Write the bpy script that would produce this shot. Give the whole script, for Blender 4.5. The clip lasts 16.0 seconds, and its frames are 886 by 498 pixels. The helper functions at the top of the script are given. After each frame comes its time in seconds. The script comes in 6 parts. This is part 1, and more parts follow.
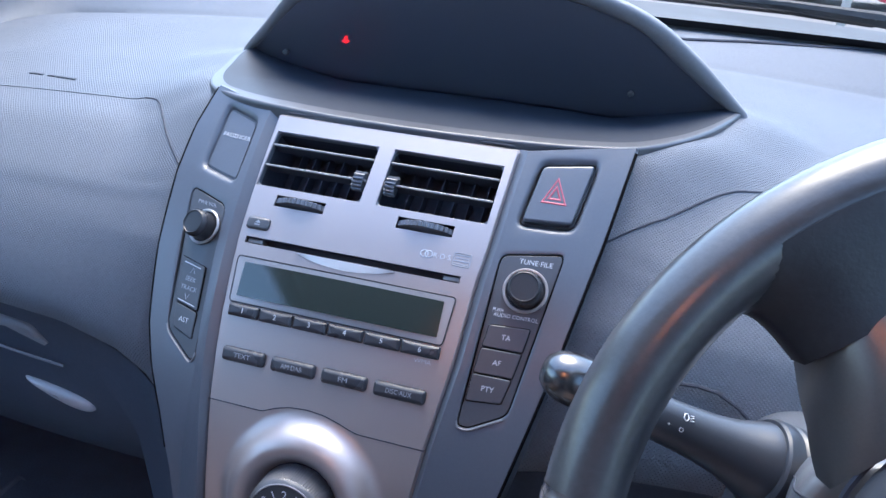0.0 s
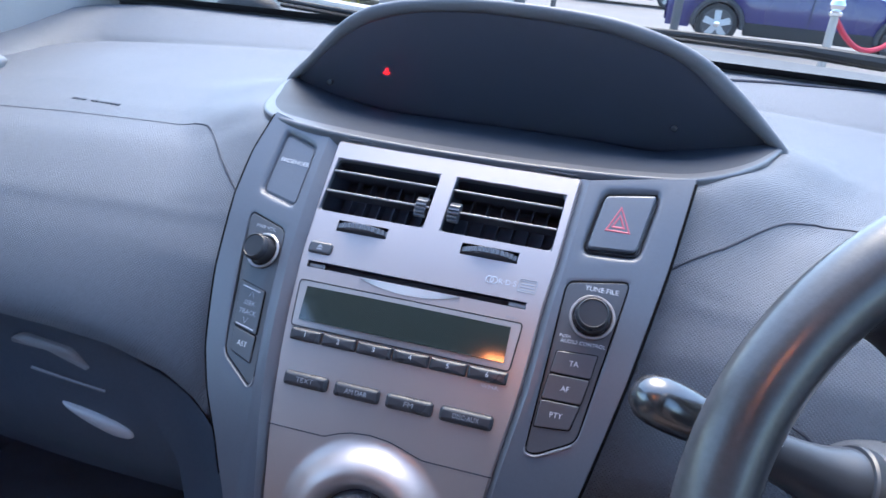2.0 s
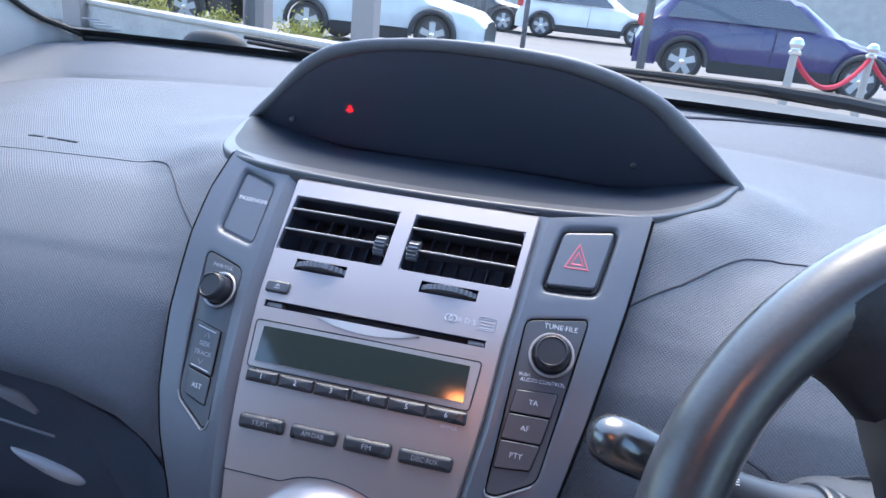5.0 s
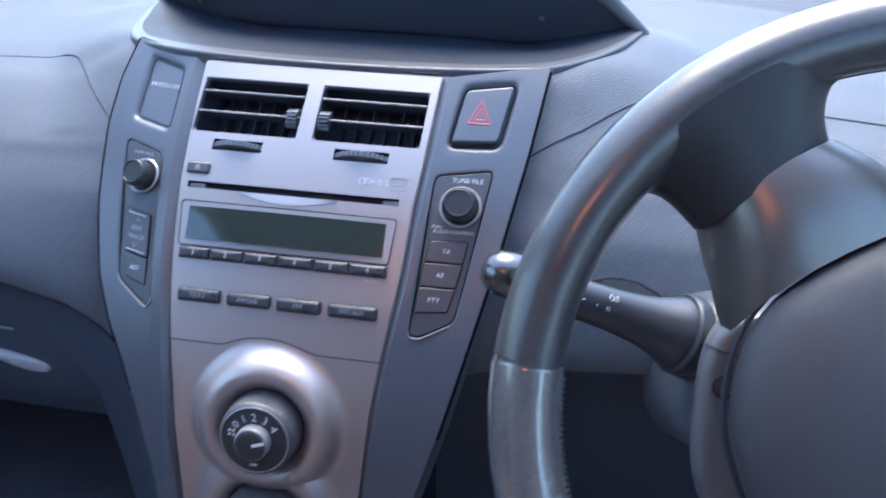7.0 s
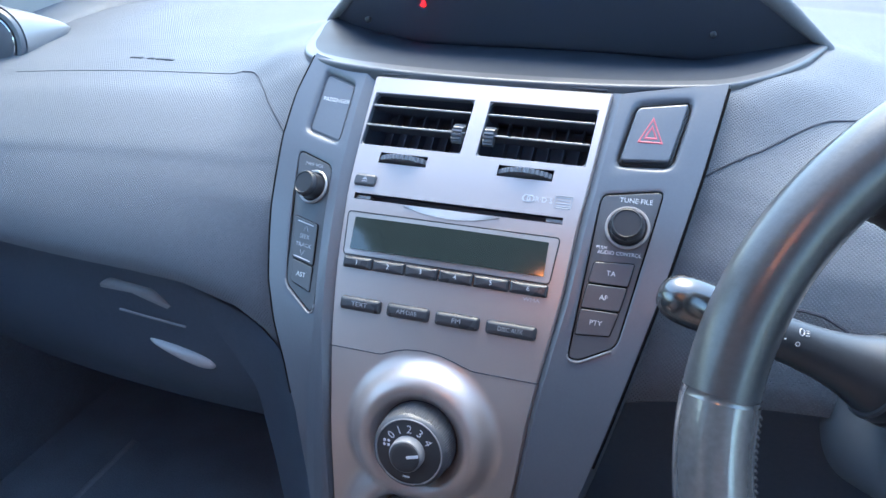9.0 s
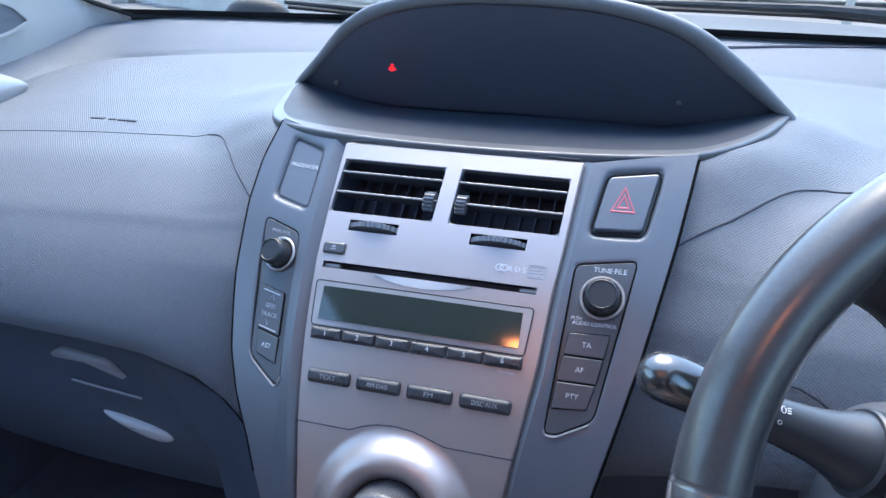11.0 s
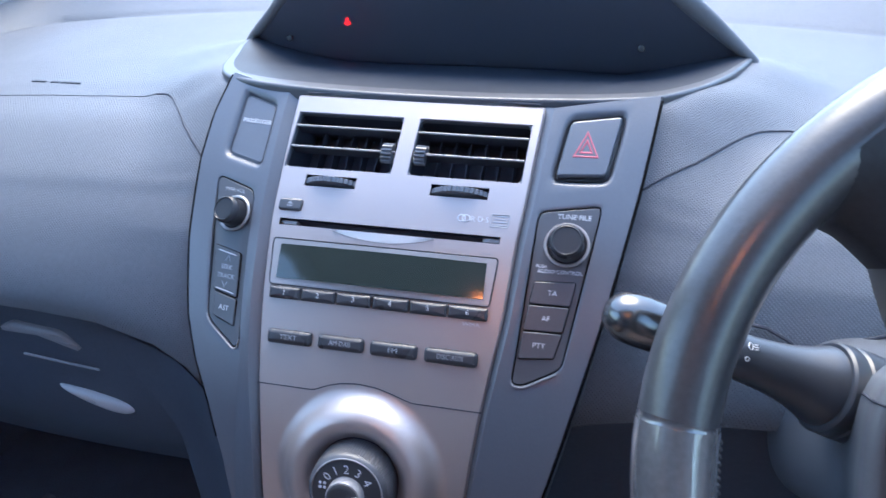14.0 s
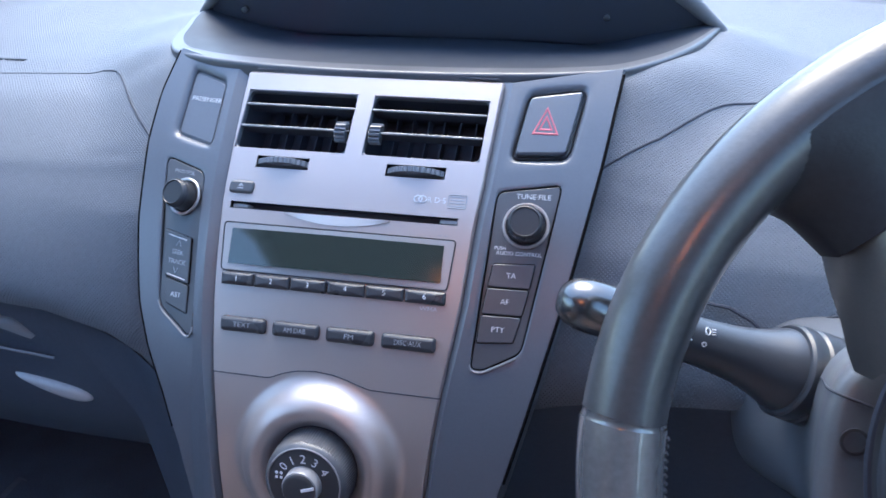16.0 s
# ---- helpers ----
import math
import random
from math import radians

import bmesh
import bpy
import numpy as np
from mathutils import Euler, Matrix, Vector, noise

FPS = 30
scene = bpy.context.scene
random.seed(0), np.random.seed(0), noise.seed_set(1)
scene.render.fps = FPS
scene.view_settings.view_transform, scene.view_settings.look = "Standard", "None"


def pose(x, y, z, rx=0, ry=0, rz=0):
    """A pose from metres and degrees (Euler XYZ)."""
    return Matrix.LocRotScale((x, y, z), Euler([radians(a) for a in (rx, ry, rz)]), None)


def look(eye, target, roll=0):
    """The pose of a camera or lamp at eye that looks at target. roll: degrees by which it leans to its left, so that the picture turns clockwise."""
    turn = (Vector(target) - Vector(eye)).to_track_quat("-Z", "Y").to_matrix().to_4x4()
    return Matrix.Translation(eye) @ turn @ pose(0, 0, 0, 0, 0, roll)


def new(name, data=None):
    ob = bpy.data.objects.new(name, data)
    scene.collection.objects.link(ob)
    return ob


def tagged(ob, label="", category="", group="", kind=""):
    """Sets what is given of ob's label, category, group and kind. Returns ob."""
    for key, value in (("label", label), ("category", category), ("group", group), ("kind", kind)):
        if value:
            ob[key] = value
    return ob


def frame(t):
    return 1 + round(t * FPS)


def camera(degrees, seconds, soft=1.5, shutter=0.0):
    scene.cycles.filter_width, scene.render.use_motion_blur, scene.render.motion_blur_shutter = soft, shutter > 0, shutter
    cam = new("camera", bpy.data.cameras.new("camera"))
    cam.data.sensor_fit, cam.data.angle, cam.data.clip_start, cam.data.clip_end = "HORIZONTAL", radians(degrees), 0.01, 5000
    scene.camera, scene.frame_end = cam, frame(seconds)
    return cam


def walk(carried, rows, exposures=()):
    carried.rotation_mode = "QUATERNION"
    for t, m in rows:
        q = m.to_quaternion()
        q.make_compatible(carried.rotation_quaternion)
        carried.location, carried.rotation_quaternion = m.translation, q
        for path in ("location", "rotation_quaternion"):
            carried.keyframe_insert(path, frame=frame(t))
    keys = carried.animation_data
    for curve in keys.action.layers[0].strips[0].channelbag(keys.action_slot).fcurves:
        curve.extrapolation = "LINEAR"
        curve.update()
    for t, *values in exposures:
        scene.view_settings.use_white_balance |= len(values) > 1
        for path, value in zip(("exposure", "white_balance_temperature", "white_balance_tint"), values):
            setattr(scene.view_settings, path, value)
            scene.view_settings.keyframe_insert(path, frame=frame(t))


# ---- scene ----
cam = camera(62.33, 16.0, soft=1.5, shutter=0.35)
# seconds, eye x y z, yaw, pitch, roll
PATH = [
    (0, 0.1881, -0.5298, 1.1109, 14.18, -25.45, 4.25),
    (0.5, 0.1799, -0.5360, 1.1087, 13.34, -25.08, 4.70),
    (1, 0.1711, -0.5484, 1.1173, 15.22, -23.88, 5.29),
    (1.5, 0.1537, -0.5472, 1.1016, 17.94, -23.34, 3.01),
    (2, 0.1296, -0.5542, 1.0999, 12.83, -22.40, 5.57),
    (2.5, 0.1330, -0.5106, 1.0967, 9.97, -21.57, 2.14),
    (3, 0.1440, -0.5073, 1.1006, 13.18, -21.49, 2.11),
    (3.5, 0.1435, -0.5146, 1.1065, 15.83, -20.59, 1.62),
    (5.8, 0.1378, -0.5544, 1.1013, 8.99, -19.48, 7.51),
    (6, 0.1477, -0.5449, 1.1095, 9.72, -21.20, 6.38),
    (6.5, 0.2465, -0.5340, 1.0948, 8.26, -23.21, 2.98),
    (7, 0.1902, -0.5747, 1.1079, 7.69, -28.98, 1.97),
    (7.5, 0.1681, -0.5869, 1.1168, 15.16, -31.94, -1.43),
    (8, 0.1560, -0.5687, 1.0960, 19.38, -34.23, -3.67),
    (8.5, 0.1640, -0.5620, 1.0841, 18.59, -34.16, -3.27),
    (9, 0.1607, -0.5745, 1.1038, 18.74, -27.70, -0.80),
    (9.5, 0.1723, -0.5560, 1.0986, 16.06, -27.53, -0.68),
    (9.7, 0.1724, -0.5534, 1.1023, 15.45, -26.13, 0.19),
    (11.8, 0.1365, -0.5625, 1.1113, 15.67, -23.51, 0.35),
    (12, 0.1462, -0.5622, 1.1076, 15.83, -23.59, 0.03),
    (12.5, 0.1332, -0.5514, 1.0995, 16.14, -24.14, -0.43),
    (13, 0.1361, -0.5533, 1.0984, 15.91, -24.57, -0.61),
    (13.5, 0.1364, -0.5529, 1.0955, 15.42, -25.06, -0.69),
    (14, 0.1536, -0.5493, 1.0901, 12.99, -25.87, -0.31),
    (14.5, 0.1589, -0.5495, 1.0861, 11.07, -26.46, -0.52),
    (15, 0.1579, -0.5375, 1.0883, 10.92, -26.27, -1.18),
    (15.5, 0.1805, -0.5350, 1.0938, 10.50, -26.64, -1.57),
    (16, 0.1698, -0.5258, 1.0924, 11.72, -28.44, -0.63),
]


def aim(x, y, z, yaw, pitch, roll):
    a, b = radians(yaw), radians(pitch)
    way = Vector((-math.sin(a) * math.cos(b), math.cos(a) * math.cos(b), math.sin(b)))
    return look((x, y, z), Vector((x, y, z)) + way, roll)


EXPOSURE = [(0.0, 2.33, 5680, 8), (1.6, 2.32, 5700, 8), (2.4, 2.31, 5810, 8), (3.6, 2.29, 5830, 8), (6.0, 2.24, 5830, 8), (7.0, 2.38, 5700, 8), (8.0, 2.76, 5400, -2), (8.5, 2.78, 5480, -6), (9.0, 2.67, 5740, 0), (9.7, 2.56, 5700, 0), (12.0, 2.36, 5650, 7), (14.0, 2.48, 5680, 7), (15.0, 2.50, 5680, 7), (16.0, 2.44, 5680, 7)]
walk(cam, [(t, aim(*r)) for t, *r in PATH], EXPOSURE)

# ---- light ----
world = bpy.data.worlds.new("sky")
scene.world = world
world.use_nodes = True
wn = world.node_tree
sky = wn.nodes.new("ShaderNodeTexSky")
sky.sky_type, sky.sun_disc = "NISHITA", False
sky.sun_elevation, sky.sun_rotation = radians(63), radians(350)
sky.air_density, sky.dust_density = 1.0, 2.0
back = wn.nodes["Background"]
back.inputs["Strength"].default_value = 0.15
wn.links.new(sky.outputs[0], back.inputs[0])
sun_data = bpy.data.lights.new("sun", "SUN")
sun_data.energy, sun_data.angle, sun_data.color = 0.75, radians(40), (1.0, 0.77, 0.54)
sun = new("sun", sun_data)
sun.matrix_world = look((-0.7, 4.0, 8.0), (0, 0, 0))


# ---- materials ----
def mat(name, color, rough=0.5, metal=0.0, vary=0.12, big=6.0, small=180.0, bump=0.0, bump_scale=900.0,
        kind="noise", spec=0.5, coat=0.0, coat_rough=0.05, rough_vary=0.08, stretch=None, deep=0.0010):
    """A Principled surface with tone variation at two scales and fine relief, in metres."""
    m = bpy.data.materials.new(name)
    m.use_nodes = True
    n, l = m.node_tree.nodes, m.node_tree.links
    p = n["Principled BSDF"]
    p.inputs["Metallic"].default_value = metal
    p.inputs["Specular IOR Level"].default_value = spec
    p.inputs["Coat Weight"].default_value = coat
    p.inputs["Coat Roughness"].default_value = coat_rough
    p.inputs["Coat IOR"].default_value = 1.85 if coat == 1.0 else 1.5
    tc = n.new("ShaderNodeTexCoord")
    src = tc.outputs["Object"]
    if stretch:
        mp = n.new("ShaderNodeMapping")
        mp.inputs["Scale"].default_value = stretch
        l.new(src, mp.inputs["Vector"])
        src = mp.outputs["Vector"]
    a, b = n.new("ShaderNodeTexNoise"), n.new("ShaderNodeTexNoise")
    a.inputs["Scale"].default_value, b.inputs["Scale"].default_value = big, small
    a.inputs["Detail"].default_value = 4
    l.new(src, a.inputs["Vector"]), l.new(src, b.inputs["Vector"])
    mix = n.new("ShaderNodeMath")
    mix.operation = "ADD"
    l.new(a.outputs["Fac"], mix.inputs[0]), l.new(b.outputs["Fac"], mix.inputs[1])
    ramp = n.new("ShaderNodeMapRange")
    ramp.inputs["From Min"].default_value, ramp.inputs["From Max"].default_value = 0.6, 1.4
    ramp.inputs["To Min"].default_value, ramp.inputs["To Max"].default_value = 1 - vary, 1 + vary
    l.new(mix.outputs[0], ramp.inputs["Value"])
    tone = n.new("ShaderNodeVectorMath")
    tone.operation = "SCALE"
    tone.inputs[0].default_value = color
    l.new(ramp.outputs[0], tone.inputs["Scale"])
    l.new(tone.outputs[0], p.inputs["Base Color"])
    rr = n.new("ShaderNodeMapRange")
    rr.inputs["From Min"].default_value, rr.inputs["From Max"].default_value = 0.3, 0.7
    rr.inputs["To Min"].default_value, rr.inputs["To Max"].default_value = max(rough - rough_vary, 0.02), min(rough + rough_vary, 1)
    l.new(a.outputs["Fac"], rr.inputs["Value"]), l.new(rr.outputs[0], p.inputs["Roughness"])
    if bump and kind == "dimples":
        # staggered rows of moulded dimples, laid along the sheet
        sep = n.new("ShaderNodeSeparateXYZ")
        jit = n.new("ShaderNodeVectorMath")
        jit.operation = "MULTIPLY_ADD"
        wob = n.new("ShaderNodeTexNoise")
        wob.inputs["Scale"].default_value = 160.0
        l.new(tc.outputs["UV"], wob.inputs["Vector"])
        l.new(wob.outputs["Color"], jit.inputs[0])
        jit.inputs[1].default_value = (0.0006, 0.0006, 0.0)
        l.new(tc.outputs["UV"], jit.inputs[2])
        l.new(jit.outputs[0], sep.inputs[0])
        waves = []
        for k, pitch in ((0, 0.0031), (1, 0.0033)):
            sc, co = n.new("ShaderNodeMath"), n.new("ShaderNodeMath")
            sc.operation, co.operation = "MULTIPLY", "COSINE"
            sc.inputs[1].default_value = 2 * math.pi / pitch
            l.new(sep.outputs[k], sc.inputs[0]), l.new(sc.outputs[0], co.inputs[0])
            waves.append(co)
        pr = n.new("ShaderNodeMath")
        pr.operation = "MULTIPLY"
        l.new(waves[0].outputs[0], pr.inputs[0]), l.new(waves[1].outputs[0], pr.inputs[1])
        dim = n.new("ShaderNodeMapRange")
        dim.interpolation_type = "SMOOTHSTEP"
        dim.inputs["From Min"].default_value, dim.inputs["From Max"].default_value = 0.2, 0.9
        dim.inputs["To Min"].default_value, dim.inputs["To Max"].default_value = 1.0, 0.0
        l.new(pr.outputs[0], dim.inputs["Value"])
        bp = n.new("ShaderNodeBump")
        bp.inputs["Strength"].default_value, bp.inputs["Distance"].default_value = bump, deep
        l.new(dim.outputs[0], bp.inputs["Height"]), l.new(bp.outputs[0], p.inputs["Normal"])
    elif bump:
        h = n.new("ShaderNodeTexVoronoi" if kind == "cells" else "ShaderNodeTexNoise")
        h.inputs["Scale"].default_value = bump_scale
        if kind == "cells":
            h.inputs["Randomness"].default_value = 0.45
        l.new(tc.outputs["Object"], h.inputs["Vector"])
        bp = n.new("ShaderNodeBump")
        bp.inputs["Strength"].default_value, bp.inputs["Distance"].default_value = bump, deep
        l.new(h.outputs[0], bp.inputs["Height"]), l.new(bp.outputs[0], p.inputs["Normal"])
        l.new(bp.outputs[0], p.inputs["Coat Normal"])
    return m


def glow(name, color, strength):
    m = bpy.data.materials.new(name)
    m.use_nodes = True
    p = m.node_tree.nodes["Principled BSDF"]
    p.inputs["Base Color"].default_value = (*color, 1)
    p.inputs["Emission Color"].default_value = (*color, 1)
    p.inputs["Emission Strength"].default_value = strength
    return m


def pane(name, tint, gloss_rough=0.02, least=0.04, sheen=(0.8, 0.8, 0.8)):
    """Thin glass: tinted pass-through with a Fresnel gloss."""
    m = bpy.data.materials.new(name)
    m.use_nodes = True
    n, l = m.node_tree.nodes, m.node_tree.links
    n.remove(n["Principled BSDF"])
    t, g, f, x = (n.new("ShaderNode" + k) for k in ("BsdfTransparent", "BsdfGlossy", "LayerWeight", "MixShader"))
    t.inputs[0].default_value = (*tint, 1)
    g.inputs["Roughness"].default_value = gloss_rough
    g.inputs["Color"].default_value = (*sheen, 1)
    f.inputs["Blend"].default_value = 0.5
    pw, ml = n.new("ShaderNodeMath"), n.new("ShaderNodeMath")
    pw.operation, ml.operation = "POWER", "MULTIPLY_ADD"
    pw.inputs[1].default_value = 5.0
    ml.inputs[1].default_value, ml.inputs[2].default_value = 0.9, least
    l.new(f.outputs["Facing"], pw.inputs[0]), l.new(pw.outputs[0], ml.inputs[0])
    l.new(ml.outputs[0], x.inputs[0]), l.new(t.outputs[0], x.inputs[1]), l.new(g.outputs[0], x.inputs[2])
    l.new(x.outputs[0], n["Material Output"].inputs[0])
    return m


DASH = mat("dash_grained_plastic", (0.167, 0.184, 0.213), 0.55, spec=0.35, vary=0.08, big=5, small=260, bump=1.0, kind="dimples", deep=0.0017)
# dark trim, deepened for shade below the dash and blued for skylight
DASH_LOW = mat("dark_shaded_plastic", (0.058, 0.075, 0.105), 0.52, vary=0.12, big=6, small=260, bump=0.3, bump_scale=700)
UPRIGHT = mat("smooth_grey_plastic", (0.090, 0.103, 0.127), 0.36, spec=1.0, vary=0.07, big=8, small=500, bump=0.08, bump_scale=2600)
POD = mat("matt_grey_pod", (0.190, 0.194, 0.210), 0.48, vary=0.08, big=7, small=400, bump=0.12, bump_scale=2200)
# same moulding as the hood, darkened for the shade under it
TRAY = mat("shaded_pod_tray", (0.027, 0.035, 0.051), 0.50, spec=0.28, vary=0.08, big=7, small=400, bump=0.1, bump_scale=2200)
SILVER = mat("silver_paint", (0.49, 0.435, 0.415), 0.38, metal=0.72, vary=0.05, big=9, small=2500, bump=0.04, bump_scale=5200, rough_vary=0.05)
# whiter copy of the silver for the scoop's lit face
LIT_SILVER = mat("lit_silver", (0.80, 0.80, 0.80), 0.40, metal=0.3, vary=0.04, big=9, small=1500)
BLACK = mat("black_plastic", (0.036, 0.038, 0.043), 0.38, vary=0.15, big=20, small=900, bump=0.05, bump_scale=3000)
BUTTON = mat("dark_button_plastic", (0.045, 0.048, 0.057), 0.30, vary=0.10, big=25, small=900, bump=0.04, bump_scale=3000)
STALK = mat("satin_black_stalk", (0.030, 0.035, 0.045), 0.40, coat=0.45, coat_rough=0.28, vary=0.1, big=20, small=700, bump=0.06, bump_scale=2600)
KNOB = mat("rubbery_knob", (0.030, 0.031, 0.036), 0.36, vary=0.12, big=30, small=900)
VOID = mat("deep_shadow_plastic", (0.032, 0.038, 0.056), 0.7, vary=0.2, big=20, small=300)
CLUSTER = mat("navy_cluster_backing", (0.23, 0.265, 0.36), 0.7, vary=0.1, big=12, small=300)
PITCH = mat("unlit_black", (0.003, 0.003, 0.004), 0.8, spec=0.1, vary=0.2, big=20, small=300)
VANE = mat("vane_grey", (0.24, 0.247, 0.265), 0.35, vary=0.08, big=25, small=600)
WHITE = mat("printed_white", (0.66, 0.68, 0.72), 0.5, vary=0.06, big=60, small=900)
GREYINK = mat("printed_grey", (0.34, 0.36, 0.40), 0.5, vary=0.06, big=60, small=900)
RED = mat("printed_red", (0.52, 0.12, 0.16), 0.5, vary=0.08, big=60, small=900)
LEATHER_WEB = mat("grained_leather", (0.022, 0.024, 0.029), 0.55, spec=0.4, coat=0.25, coat_rough=0.35, vary=0.25, big=22, small=320, bump=0.10, bump_scale=700)
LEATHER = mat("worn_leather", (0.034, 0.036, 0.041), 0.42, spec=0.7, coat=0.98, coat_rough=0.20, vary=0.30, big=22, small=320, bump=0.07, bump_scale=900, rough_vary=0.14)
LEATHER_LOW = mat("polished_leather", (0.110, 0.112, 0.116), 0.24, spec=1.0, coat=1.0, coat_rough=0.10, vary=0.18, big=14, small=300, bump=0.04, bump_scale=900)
SPOKE = mat("satin_spoke_trim", (0.21, 0.203, 0.198), 0.38, metal=0.75, vary=0.06, big=12, small=800)
PAD = mat("airbag_cover_plastic", (0.058, 0.063, 0.075), 0.5, vary=0.09, big=10, small=500, bump=0.14, bump_scale=1500, kind="cells")
CHROME = mat("chrome", (0.75, 0.76, 0.78), 0.10, metal=1.0, vary=0.03, big=20, small=400, rough_vary=0.03)
GLOSS_BLACK = mat("glossy_black_cap", (0.17, 0.17, 0.17), 0.17, metal=0.9, vary=0.12, big=40, small=600)
COLUMN = mat("column_shroud_plastic", (0.105, 0.115, 0.132), 0.36, spec=0.8, vary=0.08, big=10, small=400, bump=0.15, bump_scale=1500)
LCD = mat("unlit_lcd", (0.026, 0.038, 0.034), 0.10, vary=0.05, big=10, small=200, spec=0.8, coat=0.99, coat_rough=0.09, rough_vary=0.01)
DISPLAY = mat("display_frame_silver", (0.44, 0.43, 0.43), 0.34, metal=0.5, vary=0.04, big=12, small=900)
LCD_FRAME = mat("display_surround", (0.30, 0.305, 0.315), 0.30, metal=0.3, vary=0.04, big=12, small=900)
# pale, cool tone chosen to bounce light onto faces turned to the seats
LINER = mat("headliner_fabric", (0.46, 0.475, 0.50), 0.9, vary=0.06, big=5, small=400, bump=0.2, bump_scale=900)
PILLAR = mat("pillar_trim_grey", (0.36, 0.36, 0.35), 0.6, vary=0.05, big=6, small=400, bump=0.12, bump_scale=1500)
# blued and lifted to carry the haze low in the footwell
CARPET = mat("dark_carpet", (0.120, 0.147, 0.190), 0.95, vary=0.3, big=12, small=500, bump=0.5, bump_scale=500)
# warm tone picked to tint what the silver panels mirror
SEAT = mat("seat_cloth", (0.19, 0.155, 0.15), 0.9, vary=0.2, big=12, small=500, bump=0.4, bump_scale=700)
CLADDING = mat('grey_arch_cladding', (0.035, 0.037, 0.042), 0.6, vary=0.1, big=5, small=80)
RUBBER = mat("black_rubber", (0.015, 0.015, 0.016), 0.6, vary=0.2, big=20, small=400)
GLASS = pane("window_glass", (0.93, 0.96, 0.95))
LENS = pane("dark_cluster_lens", (0.20, 0.23, 0.30), 0.60, 0.32, (0.66, 0.70, 0.83))
# dark tints added to hold back light through the unseen rear windows
TINTED = pane("dimming_glass", (0.48, 0.51, 0.54))
REAR_TINT = pane("rear_dimming_glass", (0.22, 0.24, 0.26))
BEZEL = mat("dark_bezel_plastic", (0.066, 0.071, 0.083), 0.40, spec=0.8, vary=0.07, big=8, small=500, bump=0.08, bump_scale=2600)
TARMAC = mat("pale_forecourt", (0.20, 0.185, 0.17), 0.9, vary=0.25, big=0.7, small=60, bump=0.4, bump_scale=120)
WALLSTONE = mat("rendered_low_wall", (0.42, 0.405, 0.38), 0.85, vary=0.25, big=2, small=30, bump=0.2, bump_scale=60)
STEEL = mat("painted_steel_post", (0.07, 0.07, 0.075), 0.5, vary=0.1, big=4, small=60)
BEIGE = mat("beige_post_paint", (0.30, 0.27, 0.26), 0.7, vary=0.1, big=3, small=60)
PLANT = mat("yellow_green_leaves", (0.30, 0.29, 0.05), 0.7, vary=0.4, big=8, small=60)
BRUSHED = mat("brushed_steel_pole", (0.36, 0.34, 0.32), 0.5, metal=0.3, vary=0.08, big=6, small=80)
ROPE = mat("red_velvet_rope", (0.45, 0.02, 0.05), 0.8, vary=0.15, big=8, small=80)


def paint(name, color):
    return mat(name, color, 0.25, vary=0.04, big=1.5, small=50, coat=0.6)


# ---- builders ----
def mesh_of(name, bm, material, smooth=True):
    me = bpy.data.meshes.new(name)
    bmesh.ops.recalc_face_normals(bm, faces=bm.faces)
    bm.to_mesh(me)
    bm.free()
    me.materials.append(material)
    for f in me.polygons:
        f.use_smooth = smooth
    if smooth:
        me.set_sharp_from_angle(angle=radians(38))
    return me


def part(name, bm, material, parent=None, label="", smooth=True):
    """One mesh object under a thing or under a part."""
    ob = new(name, mesh_of(name, bm, material, smooth))
    if parent:
        ob.parent = parent
        ob.matrix_parent_inverse = parent.matrix_basis.inverted()
    if label:
        ob["label"] = label
    return ob


def thing(name, at=(0, 0, 0), **tags):
    ob = new(name)
    ob.location = at
    ob.empty_display_size = 0.02
    bpy.context.view_layer.update()
    return tagged(ob, **tags)


def single(name, bm, material, smooth=True, **tags):
    return tagged(part(name, bm, material, None, "", smooth), **tags)


def grid(fn, us, vs, closed_u=False, keep=None, metric=False):
    """A sheet fn(u, v) over two rows of values; metric stores lengths along a leaning plane, for the moulded grain."""
    bm = bmesh.new()
    rows = [[bm.verts.new(fn(u, v)) for v in vs] for u in us]
    n = len(us)
    for i in range(n if closed_u else n - 1):
        for j in range(len(vs) - 1):
            if keep and not keep(i, j):
                continue
            k = (i + 1) % n
            f = bm.faces.new((rows[i][j], rows[k][j], rows[k][j + 1], rows[i][j + 1]))
            if metric:
                uv = bm.loops.layers.uv.verify()
                for lp in f.loops:
                    lp[uv].uv = (lp.vert.co.x, (lp.vert.co.y + lp.vert.co.z) * 0.8)
    return bm


def thicken(bm, d):
    """Gives an open sheet a thickness d against its normals."""
    bmesh.ops.recalc_face_normals(bm, faces=bm.faces)
    bmesh.ops.solidify(bm, geom=bm.faces[:], thickness=d)
    return bm


def rounded(points, r, n=4):
    """A closed outline with its corners rounded."""
    out, k = [], len(points)
    for i in range(k):
        a, b, c = (Vector(points[j % k]) for j in (i - 1, i, i + 1))
        ra = min(r, (a - b).length * 0.45, (c - b).length * 0.45)
        p, q = b + (a - b).normalized() * ra, b + (c - b).normalized() * ra
        for s in range(n + 1):
            f = s / n
            out.append(((1 - f) ** 2 * p + 2 * f * (1 - f) * b + f * f * q))
    return out


def inset(outline, d):
    c = sum(outline, Vector((0, 0))) / len(outline)
    out, k = [], len(outline)
    for i in range(k):
        a, b = outline[i - 1], outline[(i + 1) % k]
        t = b - a
        m = Vector((-t.y, t.x)).normalized()
        if m.dot(c - outline[i]) < 0:
            m = -m
        out.append(outline[i] + m * d)
    return out


